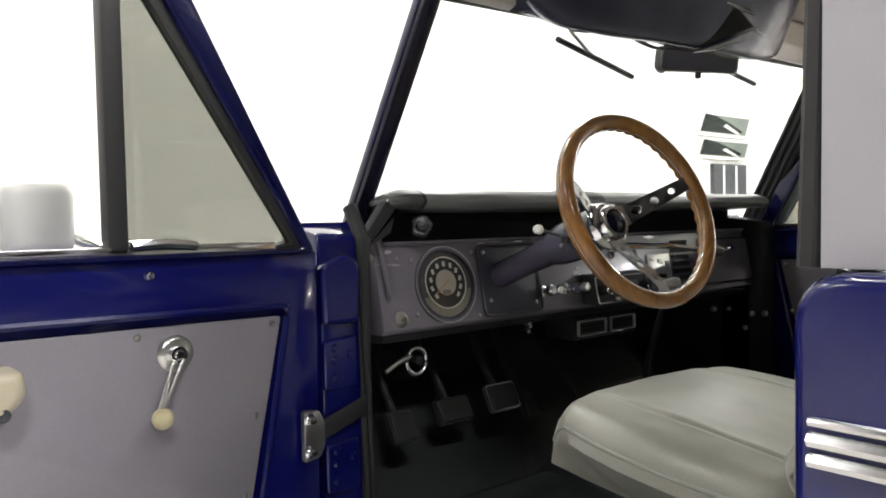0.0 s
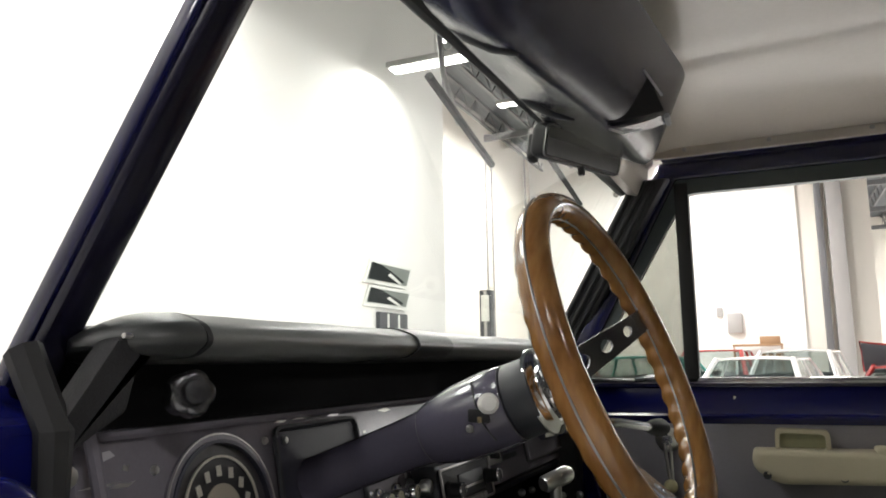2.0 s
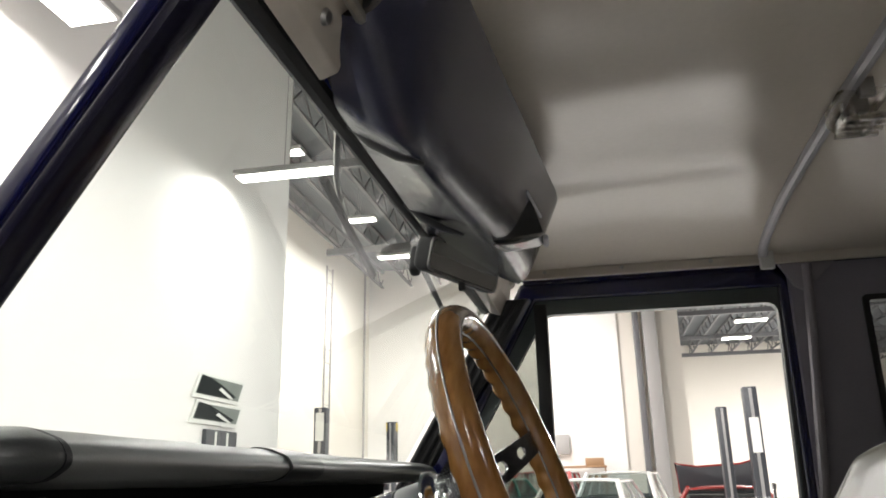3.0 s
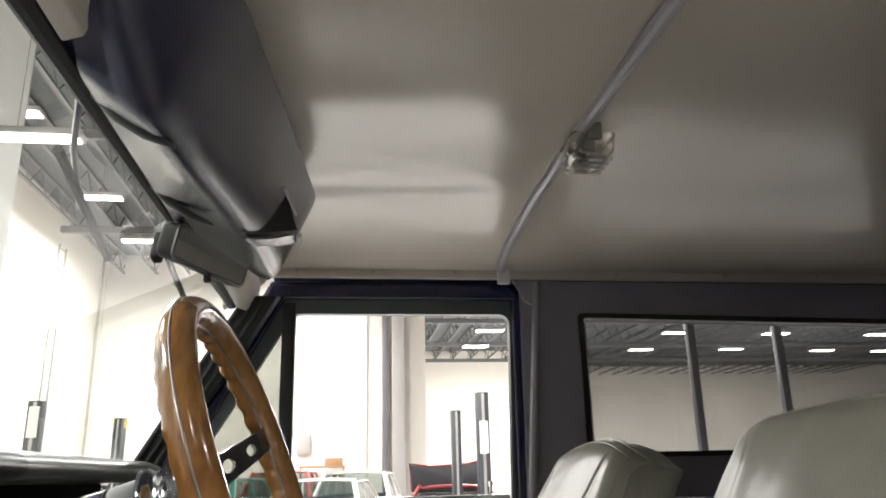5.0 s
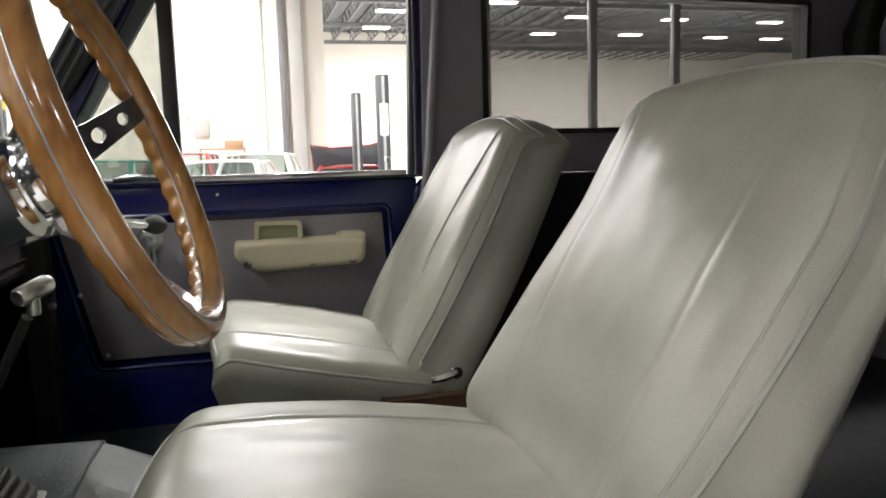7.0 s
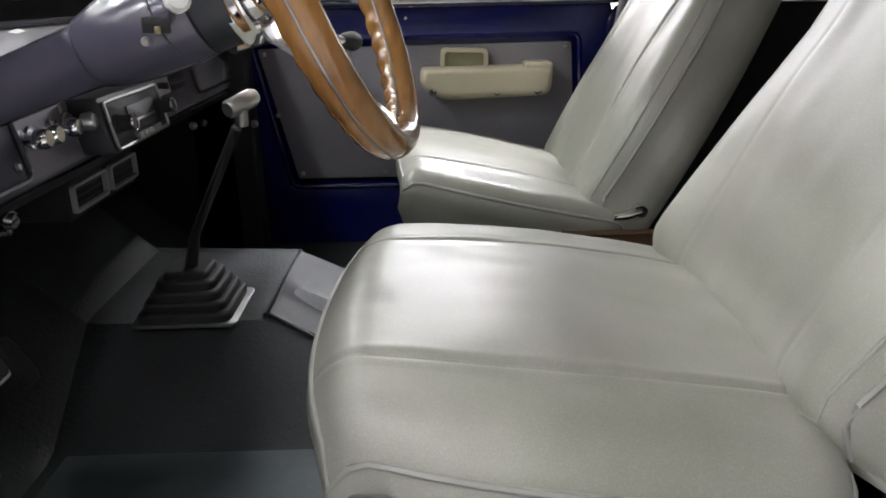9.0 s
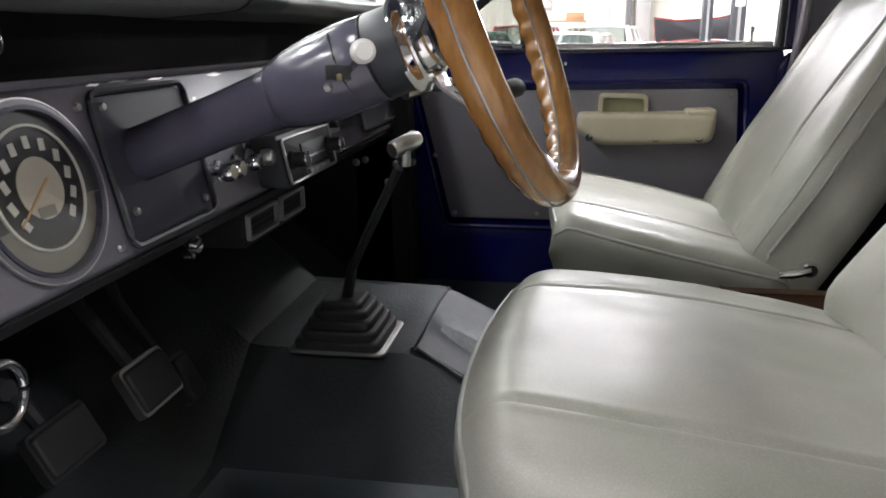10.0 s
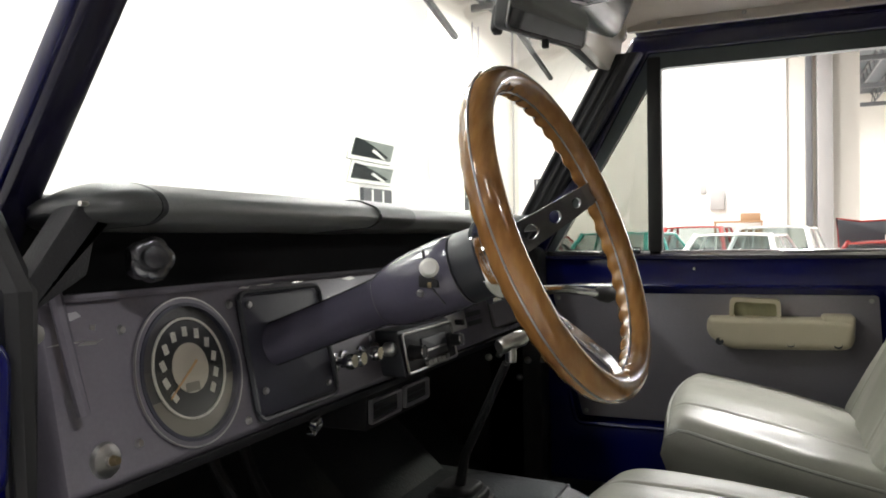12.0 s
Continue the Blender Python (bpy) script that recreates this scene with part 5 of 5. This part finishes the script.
for ang in (17, 163, 268):
    part("spoke", spoke(ang), SPK, sw, "drilled brushed steel spoke", 30)
hub_m = aim(-AXN * 0.028, AXN)
part("hub", lathe([(0.047, -0.062), (0.046, -0.056), (0.041, -0.052), (0.040, -0.047), (0.035, -0.045), (0.034, -0.038), (0.031, -0.033), (0.024, -0.032), (0.022, -0.037)], hub_m, 36), CHROME, sw, "chrome hub cup", 50)
part("hub_cap", lathe([(0, -0.031), (0.014, -0.033), (0.023, -0.038)], hub_m, 28), mat("dark_blue_badge", (0.012, 0.012, 0.035), 0.25, 0, 60, 0.3, 0, 40), sw, "dark blue domed hub cap", 60)
for i in range(6):
    a = 2 * math.pi * i / 6
    part("hub_bolt", lathe([(0, 0.005), (0.004, 0.004), (0.005, 0)], hub_m @ Matrix.Translation((0.0375 * math.cos(a), 0.0375 * math.sin(a), -0.047)), 10), CHROME, sw, "chrome hub bolt")


# ---- sun visor, mirror, wipers ----
vis = thing("sun_visor", "dark navy vinyl sun visor folded against the roof", "sun visor", (0, 1.30, 1.70))
vis.location = (0, 0, 0)


VX = -0.53


def vis_fn(u, v):
    # the far end slants: the rear edge reaches further than the ridge
    x = VX + (0.66 + 0.17 * v) * u
    end = max(0.0, (u - 0.80) / 0.20)
    y0, y1 = 1.336 - 0.050 * end ** 3, 1.146 + 0.084 * (1 - u) + 0.060 * end ** 2.4
    # a rounded ridge runs slantwise between the front strip and the steep rear panel
    r = min(0.64, 0.40 + 0.38 * u)
    f, g = max(0.0, (r - v) / r), max(0.0, (v - r) / (1 - r))
    z = 1.666 + 0.036 * (math.sqrt(f * f + 0.04) - 0.2) + 0.172 * (math.sqrt(g * g + 0.035) - 0.187)
    # folded end next to the post
    z += 0.066 * max(0.0, 1 - u / 0.17) ** 1.5 * min(1.0, v / 0.24) * (1 - 0.7 * g)
    z += 0.003 * noise.noise(Vector((x * 7, v * 3, 2.0))) + 0.016 * end ** 3
    return Vector((x, y0 + (y1 - y0) * v, z))


part("panel", grid(vis_fn, 64, 48, 0.012), VISOR, vis, "dark navy grained visor panel", 60)
part("edge_binding", sweep([vis_fn(i / 30, 1.0) for i in range(31)], 0.008, 8), VISOR, vis, "bound visor edge")
for x in (-0.385, -0.140):
    part("strap", sweep([(x - 0.008, 1.346, 1.692), (x + 0.004, 1.325, 1.676), (x + 0.012, 1.298, 1.660), (x + 0.018, 1.270, 1.650)], [0.006, 0.013, 0.012, 0.004], 8, flat=0.3), RUBBER, vis, "black retaining strap")


# torn pocket: black sheet for the shade inside, hanging lip, pale raw edges
pa, pb, pb2, pc = Vector((-0.085, 1.236, 1.650)), Vector((-0.028, 1.194, 1.750)), Vector((0.050, 1.180, 1.735)), Vector((0.046, 1.174, 1.700))
pe, pd = Vector((-0.012, 1.231, 1.664)), Vector((0.077, 1.175, 1.696))
part("pocket_mouth", grid(lambda u, v: pa.lerp(pb.lerp(pb2, 0.3), u).lerp(pc, v), 6, 6, 0.003), BLACK, vis, "black sheet for the shade inside the torn pocket")
part("flap", grid(lambda u, v: pa.lerp(pc, u).lerp(pe.lerp(pd, u), v) - Vector((0, 0, 0.004 + 0.004 * math.sin(math.pi * u))), 8, 6, 0.003), VISOR, vis, "torn vinyl flap hanging open", 60)
for q, w in ((pa, pb), (pb, pb2)):
    part("pocket_side", grid(lambda u, v: q.lerp(w, u) + Vector((0.012, 0.006, 0.045)) * v, 6, 4, 0.003), VISOR, vis, "folded pocket side", 60)
for q, w, r in ((pb, pb2, 0.0022), (pa, pe, 0.0020), (pe, pe.lerp(pd, 0.4), 0.0014), (pc, pd, 0.0045)):
    part("flap_edge", sweep([p - Vector((0, 0.006, 0.008)) for p in (q, q.lerp(w, 0.5), w)], r, 6), OUTER, vis, "pale torn flap edge")
part("tip_lining", grid(lambda u, v: vis_fn(0.955 + 0.045 * u, 0.30 + 0.40 * v) - Vector((0, 0, 0.013)), 6, 10, 0.003), mat("silver_visor_back", (0.30, 0.29, 0.30), 0.22, 0.5, 300, 0.2, 0.15, 10), vis, "silvery visor end lining", 60)
part("pivot_rod", sweep([(-0.62, 1.30, 1.735), (-0.55, 1.29, 1.722), (-0.45, 1.285, 1.72)], 0.006, 8), STEEL, vis, "steel visor pivot rod")

rv = thing("rear_view_mirror", "black rear view mirror on a stalk from the header", "mirror", (0.048, 1.302, 1.655))
b = puff(rect(-0.100, 0.100, -0.027, 0.027, 0.014), "y", -0.006, 0.024, 0.012)
rm = Matrix.Rotation(radians(-23), 4, "Z") @ Matrix.Rotation(radians(14), 4, "X")
bmesh.ops.transform(b, matrix=rm, verts=b.verts)
part("housing", b, RUBBER, rv, "black mirror housing", 50)
b = prism(rect(-0.094, 0.094, -0.022, 0.022, 0.010), "y", -0.0085, -0.0065)
bmesh.ops.transform(b, matrix=rm, verts=b.verts)
part("glass", b, MIRRORM, rv, "silvered mirror glass", 0)
b = ringed(rect(-0.099, 0.099, -0.026, 0.026, 0.013), rect(-0.095, 0.095, -0.023, 0.023, 0.010), "y", -0.009, -0.005)
bmesh.ops.transform(b, matrix=rm, verts=b.verts)
part("rim", b, STEEL, rv, "thin bright mirror rim")
part("stalk", sweep([(0, 0.02, 0), (-0.005, 0.045, 0.025), (-0.01, 0.04, 0.06)], 0.007, 8), RUBBER, rv, "black stalk")
part("tab", box(-0.006, 0.006, -0.004, 0.006, -0.040, -0.026, 0.002), RUBBER, rv, "black dipping tab")
b = puff(rect(-0.011, 0.011, -0.024, 0.024, 0.008), "y", -0.008, 0.008, 0.005, both=True)
bmesh.ops.transform(b, matrix=Matrix.Translation((-0.040, 0.066, 0.002)) @ Matrix.Rotation(radians(20), 4, "Y"), verts=b.verts)
part("swivel", b, RUBBER, rv, "black swivel knob", 50)
part("swivel_arm", sweep([(-0.04, 0.066, 0.006), (-0.01, 0.05, 0.012), (0.01, 0.02, 0.005)], 0.005, 8), RUBBER, rv, "black swivel arm")

for k, (p, q, a) in enumerate((((-0.294, 1.409, 1.676), (-0.021, 1.428, 1.631), (-0.345, 1.375, 1.74)), ((0.20, 1.400, 1.700), (0.497, 1.412, 1.664), (0.16, 1.375, 1.755)))):
    w = thing("windscreen_wiper", "black wiper blade parked at the top of the windscreen", "wiper", p, "windscreen wipers")
    P, Q, A = Vector(p), Vector(q), Vector(a)
    part("blade", sweep([(0, 0, 0), Q - P], 0.006, 6), RUBBER, w, "black wiper blade")
    part("arm", sweep([A - P, (A + (P + Q) / 2) / 2 - P + Vector((0, 0.012, 0)), (P + Q) / 2 - P + Vector((0, 0.008, 0.004))], 0.004, 6), STEEL, w, "steel wiper arm")

# ---- gear sticks and tunnel ----
tun = thing("transmission_tunnel_cover", "grey vinyl covered transmission tunnel plate with screws", "tunnel cover", (0.15, 1.5, 0.82))
tun.location = (0, 0, 0)
part("plate", prism([(0.02, 1.36), (0.36, 1.345), (0.40, 1.74), (0.04, 1.76)], "z", 0.815, 0.826, 0.003), CARP, tun, "grey vinyl plate")
part("rear_hump", grid(lambda u, v: Vector((0.035 + 0.29 * u - 0.02 * v, 1.345 - 0.20 * v, 0.834 - 0.098 * v - 0.016 * v ** 0.4 * math.exp(-((u - 0.42) / 0.12) ** 2) - 0.01 * v * (1 - u))), 24, 10, 0.006), CARP, tun, "creased grey vinyl hump cover")
part("hump_welt", sweep([(0.033, 1.345, 0.832), (0.022, 1.27, 0.790), (0.013, 1.15, 0.728)], 0.003, 6), CARP, tun, "stitched cover edge")
part("front_ramp", prism([(1.74, 0.82), (1.86, 0.92), (1.86, 0.80), (1.74, 0.80)], "x", 0.0, 0.42, 0.005), CARP, tun, "grey vinyl front ramp")
part("seam", sweep([(0.03, 1.352, 0.831), (0.33, 1.345, 0.832)], 0.004, 6), CARP, tun, "stitched seam")
for x, y in ((0.06, 1.36), (0.10, 1.39), (0.2, 1.70), (0.33, 1.40)):
    part("slot_screw", box(x - 0.012, x + 0.012, y - 0.002, y + 0.002, 0.826, 0.829), DARKP, tun, "dark screw slot")
st = thing("gear_stick", "black gear stick with a chrome T-handle and rubber bellows", "gear stick", (0.073, 1.470, 0.826))
part("base_plate", prism(rect(-0.075, 0.075, -0.080, 0.078, 0.015), "z", 0.0, 0.006, 0.002), STEEL, st, "worn steel base plate")
for i, (w, h) in enumerate(((0.070, 0.006), (0.062, 0.020), (0.053, 0.034), (0.045, 0.048))):
    part("bellows_ring", puff(rect(-w, w, -w, w, 0.02), "z", h, h + 0.015, 0.006, both=False), RUBBER, st, "black rubber bellows fold", 50)
part("bellows_cap", puff(rect(-0.034, 0.034, -0.034, 0.034, 0.012), "z", 0.06, 0.074, 0.006), RUBBER, st, "black bellows cap", 50)
tip = Vector((-0.018 - 0.073, 1.345 - 1.470, 1.150 - 0.826))
part("stick", sweep([(0, 0, 0.06), (-0.02, -0.02, 0.13), tuple(tip * 0.92 + Vector((0.0, 0, 0)))], [0.010, 0.008, 0.007], 10), RUBBER, st, "black steel stick")
part("stick_nut", lathe([(0.008, -0.022), (0.009, -0.016), (0.009, 0.0)], Matrix.Translation(tip), 12), STEEL, st, "steel stick collar")
part("t_handle", lathe([(0, -0.024), (0.005, -0.026), (0.010, -0.026), (0.0125, -0.022), (0.013, 0.020), (0.010, 0.027), (0, 0.027)], Matrix.Translation(tip + Vector((0.005, 0, 0.008))) @ Vector((0.8, -0.5, 0.22)).to_track_quat("Z", "Y").to_matrix().to_4x4(), 18), ALUM, st, "chrome T-handle")

# pedals
for nm, x, y, z, w, h, lab in (("clutch_pedal", -0.400, 1.64, 0.890, 0.085, 0.050, "black rubber faced clutch pedal"), ("brake_pedal", -0.280, 1.61, 0.905, 0.080, 0.055, "black brake pedal with a bright metal edge"), ("accelerator_pedal", -0.185, 1.62, 0.865, 0.035, 0.060, "black rubber accelerator pedal"), ("small_pedal", -0.555, 1.62, 0.885, 0.055, 0.060, "black parking brake pedal beside the kick panel")):
    t = thing(nm, lab, "pedal", (x, y, z), "foot pedals")
    b = puff(rect(-w / 2, w / 2, -h / 2, h / 2, 0.008), "y", 0.0, -0.014, 0.004)
    bmesh.ops.transform(b, matrix=Matrix.Rotation(radians(-28), 4, "X"), verts=b.verts)
    part("pad", b, RUBBER, t, "black rubber pedal pad")
    b = ringed(rect(-w / 2 - 0.004, w / 2 + 0.004, -h / 2 - 0.004, h / 2 + 0.004, 0.008), rect(-w / 2, w / 2, -h / 2, h / 2, 0.006), "y", 0.004, -0.008)
    bmesh.ops.transform(b, matrix=Matrix.Rotation(radians(-28), 4, "X"), verts=b.verts)
    part("pad_trim", b, STEEL if nm == "brake_pedal" else RUBBER, t, "pedal pad trim")
    part("arm", sweep([(0, 0.01, 0), (0, 0.08, 0.10), (0.0, 0.14, 0.26)], 0.009, 8), BLACK, t, "black pedal arm")

# ---- things in the hall ----


CARG = glass("parked_car_glass", (0.66, 0.71, 0.70))


def parked_car(x, y, turn, paint, label, L=4.4, W=1.75, H=1.38, wagon=0.0):
    t = thing("parked_car", label, "car", (x, y, 0), "parked cars")
    t.rotation_euler = (0, 0, radians(turn))
    h = L / 2
    prof = rounded([(-h, 0.35), (-h, 0.80), (-h + 0.9, 0.90), (h - 0.75, 0.92), (h, 0.82), (h, 0.35)], [0.08, 0.14, 0.2, 0.2, 0.14, 0.08], 4)
    part("body", puff(prof, "x", 0, W / 2, 0.10, bm=puff(prof, "x", 0, -W / 2, 0.10)), paint, t, "glossy painted car body", 50)
    g0, g1 = -h + 1.25, h - 0.85 + wagon
    xb, xr = W / 2 - 0.09, W / 2 - 0.26
    ya, yb, ym = g0 + 0.62, g1 - 0.45, (g0 + g1) / 2 + 0.05
    zr = H - 0.05
    part("roof", grid(lambda u, v: Vector(((2 * u - 1) * (xr + 0.03), ya - 0.04 + (yb - ya + 0.08) * v, zr + 0.05 * (1 - abs(2 * u - 1) ** 2.6) * (1 - 0.5 * abs(2 * v - 1) ** 4))), 10, 8, 0.03), paint, t, "painted car roof", 50)
    for s in (-1, 1):
        for (y0, y1, rad) in ((g0, ya, 0.028), (ym, ym + 0.02, 0.03), (g1, yb, 0.05)):
            part("pillar", sweep([(s * xb, y0, 0.88), (s * xr, y1, zr)], rad, 6), paint, t, "painted roof pillar")
        part("drip_trim", sweep([(s * xb, g0, 0.90), (s * (xr + 0.02), ya, zr + 0.005), (s * (xr + 0.02), yb, zr + 0.005), (s * xb, g1, 0.90)], 0.012, 5), CHROME, t, "bright gutter trim")
        for y0, y1, y2, y3 in ((g0, ya, ym, ym), (ym, ym, g1, yb)):
            part("side_window", grid(lambda u, v: Vector((s * (xb + (xr - xb) * v), (y0 + (y1 - y0) * v) * (1 - u) + (y2 + (y3 - y2) * v) * u, 0.89 + (zr - 0.89) * v)), 1, 1), CARG, t, "tinted side window", 0)
    for y0, y1 in ((g0, ya), (g1, yb)):
        part("windscreen", grid(lambda u, v: Vector(((2 * u - 1) * (xb + (xr - xb) * v), y0 + (y1 - y0) * v, 0.89 + (zr - 0.89) * v)), 1, 1), CARG, t, "tinted sloping screen", 0)
        part("screen_trim", sweep([(-xb, y0, 0.90), (xb, y0, 0.90)], 0.014, 5), CHROME, t, "bright screen trim")
    for y in (ym - 0.25, ym + 0.75):
        part("seat_back", puff(rect(-W / 2 + 0.25, W / 2 - 0.25, 0.6, 1.02, 0.06), "y", y, y + 0.16, 0.04), DARKP, t, "dark seat back", 50)
    for sx in (-1, 1):
        for sy in (-h + 0.8, h - 0.8):
            w = part("wheel", lathe([(0, -0.09), (0.20, -0.09), (0.30, -0.10), (0.33, -0.05), (0.33, 0.05), (0.30, 0.10), (0, 0.10)], Matrix.Translation((sx * (W / 2 - 0.1), sy, 0.33)) @ Matrix.Rotation(radians(90), 4, "Y"), 20), RUBBER, t, "black tyre")
            part("hubcap", lathe([(0, 0.02), (0.12, 0.015), (0.19, 0)], Matrix.Translation((sx * (W / 2 + 0.002), sy, 0.33)) @ Matrix.Rotation(radians(90 * sx), 4, "Y"), 16), CHROME, w, "chrome hubcap")
    return t


parked_car(14.2, 1.25, 78, WHITEP, "white sedan parked on the hall floor", 4.5, 1.8, 1.36)
parked_car(17.0, 0.55, 80, WHITEP, "white estate car parked behind a sedan", 4.4, 1.8, 1.50, 0.3)
parked_car(14.6, 3.35, 75, TEALP, "teal classic saloon parked in the row", 4.6, 1.85, 1.42)
parked_car(18.0, 2.3, 82, REDP, "red coupe parked at the back", 4.3, 1.75, 1.55)
parked_car(11.5, 5.0, 70, DARKP, "dark saloon parked in the row", 4.6, 1.8, 1.36)
parked_car(16.0, 5.8, 80, REDP, "red saloon parked near the wall", 4.4, 1.75, 1.38)
rc = parked_car(13.4, -1.0, -96, REDP, "red coupe standing with its bonnet raised", 4.4, 1.75, 1.20)
part("raised_bonnet", prism(rounded([(-0.76, 1.02), (-0.80, 1.58), (-0.4, 1.52), (0.4, 1.56), (0.80, 1.68), (0.76, 1.02)], 0.04, 3), "y", 1.42, 1.47, 0.01), DARKP, rc, "dark underside of the raised bonnet")
part("bonnet_edge", sweep([(-0.77, 1.445, 1.05), (-0.81, 1.445, 1.60), (-0.4, 1.445, 1.53), (0.4, 1.445, 1.57), (0.81, 1.445, 1.69), (0.77, 1.445, 1.05)], 0.025, 6), REDP, rc, "red bonnet edge")


def lift_post(x, y, h, w, d, label, sign=False, tape=False):
    t = thing("lift_post", label, "lift post", (x, y, 0), "lift posts")
    part("column", box(-d / 2, d / 2, -w / 2, w / 2, 0.02, h, 0.01), DARKP, t, "dark steel post")
    part("groove", box(-d / 2 - 0.006, -d / 2, -w * 0.12, w * 0.12, 0.1, h - 0.02), STEEL, t, "pale carriage slot")
    part("foot", box(-d, d, -w, w, 0, 0.025, 0.004), DARKP, t, "steel foot plate")
    if sign:
        part("sign", box(-d / 2 - 0.012, -d / 2 - 0.004, -w * 0.35, w * 0.35, h - 0.95 if h < 2.7 else h - 0.62, h - 0.45 if h < 2.7 else h - 0.10), WHITEM, t, "white notice plate")
    if tape:
        part("tape", box(-d / 2 - 0.004, d / 2 + 0.004, -w / 2 - 0.004, w / 2 + 0.004, h - 0.22, h - 0.02), YELL, t, "yellow tape band")
    return t


lift_post(11.0, -1.16, 2.61, 0.19, 0.2, "dark steel car lift post with a white plate", True)
lift_post(11.6, -0.82, 2.38, 0.15, 0.2, "narrow dark steel car lift post")
lift_post(13.0, 6.30, 2.75, 0.24, 0.2, "dark lift post with white notices", True)
lift_post(17.4, 6.08, 2.78, 0.24, 0.2, "dark lift post with yellow tape", False, True)
lift_post(11.0, 4.37, 2.28, 0.11, 0.15, "narrow dark steel car lift post")

# pictures on the white wall


def picture(x0, x1, z0, z1, tilt, label):
    t = thing("wall_picture", label, "picture", ((x0 + x1) / 2, 5.998, z0), "wall pictures")
    w, h = (x1 - x0) / 2, z1 - z0

    def askew(pts):
        return [(x + tilt * (z / h - 0.5), z) for x, z in pts]

    part("board", prism(askew([(-w, 0), (w, 0), (w, h), (-w, h)]), "y", -0.03, -0.002), WHITEM, t, "white picture border", 0)
    part("sheet", prism(askew([(-w + 0.05, 0.05), (w - 0.05, 0.05), (w - 0.05, h - 0.04), (-w + 0.05, h - 0.04)]), "y", -0.036, -0.03), PHOTOL, t, "pale grey photo sheet", 0)
    part("dark_shape", prism(askew([(-w + 0.06, 0.06), (w - 0.25, 0.06), (w - 0.15, 0.10), (w * 0.1, h * 0.62), (-w * 0.5, h * 0.85), (-w + 0.06, h * 0.9)]), "y", -0.041, -0.036), PHOTOD, t, "dark slanting shape", 0)
    part("light_streak", prism(askew([(-w * 0.1, h * 0.45), (w * 0.55, h * 0.16), (w * 0.65, h * 0.2), (0, h * 0.55)]), "y", -0.046, -0.041), WHITEM, t, "white streak", 0)
    return t


picture(7.60, 8.85, 2.40, 2.73, 0.17, "panoramic dark car photograph pinned on the white wall")
picture(7.57, 8.82, 2.09, 2.38, 0.15, "pale panoramic photograph pinned below another")
cab = thing("wall_display", "dark glazed display board under the photographs", "display board", (8.30, 5.998, 1.55))
part("board", prism(rect(-0.42, 0.42, 0, 0.48), "y", -0.06, -0.002), DARKP, cab, "dark board", 0)
for x in (-0.2, 0.12):
    part("strip", prism(rect(x, x + 0.05, 0.02, 0.46), "y", -0.066, -0.06), WHITEM, cab, "pale vertical strip", 0)

# ladder and pipes on the far wall
lad = thing("wall_ladder", "grey steel access ladder fixed to the wall", "ladder", (19.5, 8.66, 1.6))
for x in (0, 0.5):
    part("rail", sweep([(x, 0, 0), (x, 0, 6.0)], 0.025, 6), COLGREY, lad, "grey ladder rail")
for i in range(15):
    part("rung", sweep([(0, 0, 0.3 + i * 0.4), (0.5, 0, 0.3 + i * 0.4)], 0.012, 6), COLGREY, lad, "grey ladder rung")
pipe = thing("wall_pipe", "dark conduit pipe running up the wall corner", "pipe", (23.15, 8.60, 0))
part("riser", sweep([(0, 0, 0), (0, 0, 8.4)], 0.04, 8), COLGREY, pipe, "dark riser")
part("branch", sweep([(0, 0, 8.3), (-0.3, 0.03, 8.5), (-13, 0.03, 8.5)], 0.05, 8), COLGREY, pipe, "grey horizontal pipe")
# boxes and panel on the east wall
pan = thing("wall_panel", "grey electrical box on the white wall", "electrical box", (23.99, 2.21, 2.10))
part("box", box(-0.14, 0, -0.22, 0.22, 0, 0.62, 0.02), COLGREY, pan, "grey box")
pan2 = thing("wall_switch", "small grey switch box on the wall", "switch box", (23.99, 2.64, 2.63))
part("box", box(-0.08, 0, -0.09, 0.09, 0, 0.28, 0.01), COLGREY, pan2, "small grey box")
shf = thing("shelf_unit", "wooden shelf with brown boxes against the wall", "shelf", (23.5, 1.6, 0))
part("frame", box(-0.3, 0.3, -0.7, 0.7, 1.68, 1.74, 0.005), CARTON, shf, "wooden shelf board")
for y in (-0.66, 0.66):
    part("leg", box(-0.28, 0.28, y - 0.02, y + 0.02, 0, 1.68), CARTON, shf, "wooden shelf side")
part("lower_board", box(-0.28, 0.28, -0.64, 0.64, 1.25, 1.29), CARTON, shf, "wooden lower board")
for y, z in ((-0.35, 1.742), (-0.35, 1.292)):
    bx = thing("carton", "brown cardboard carton on the shelf", "box", (23.45, 1.6 + y, z), "cartons")
    part("body", box(-0.2, 0.2, -0.28, 0.28, 0, 0.22, 0.005), CARTON, bx, "brown cardboard body")
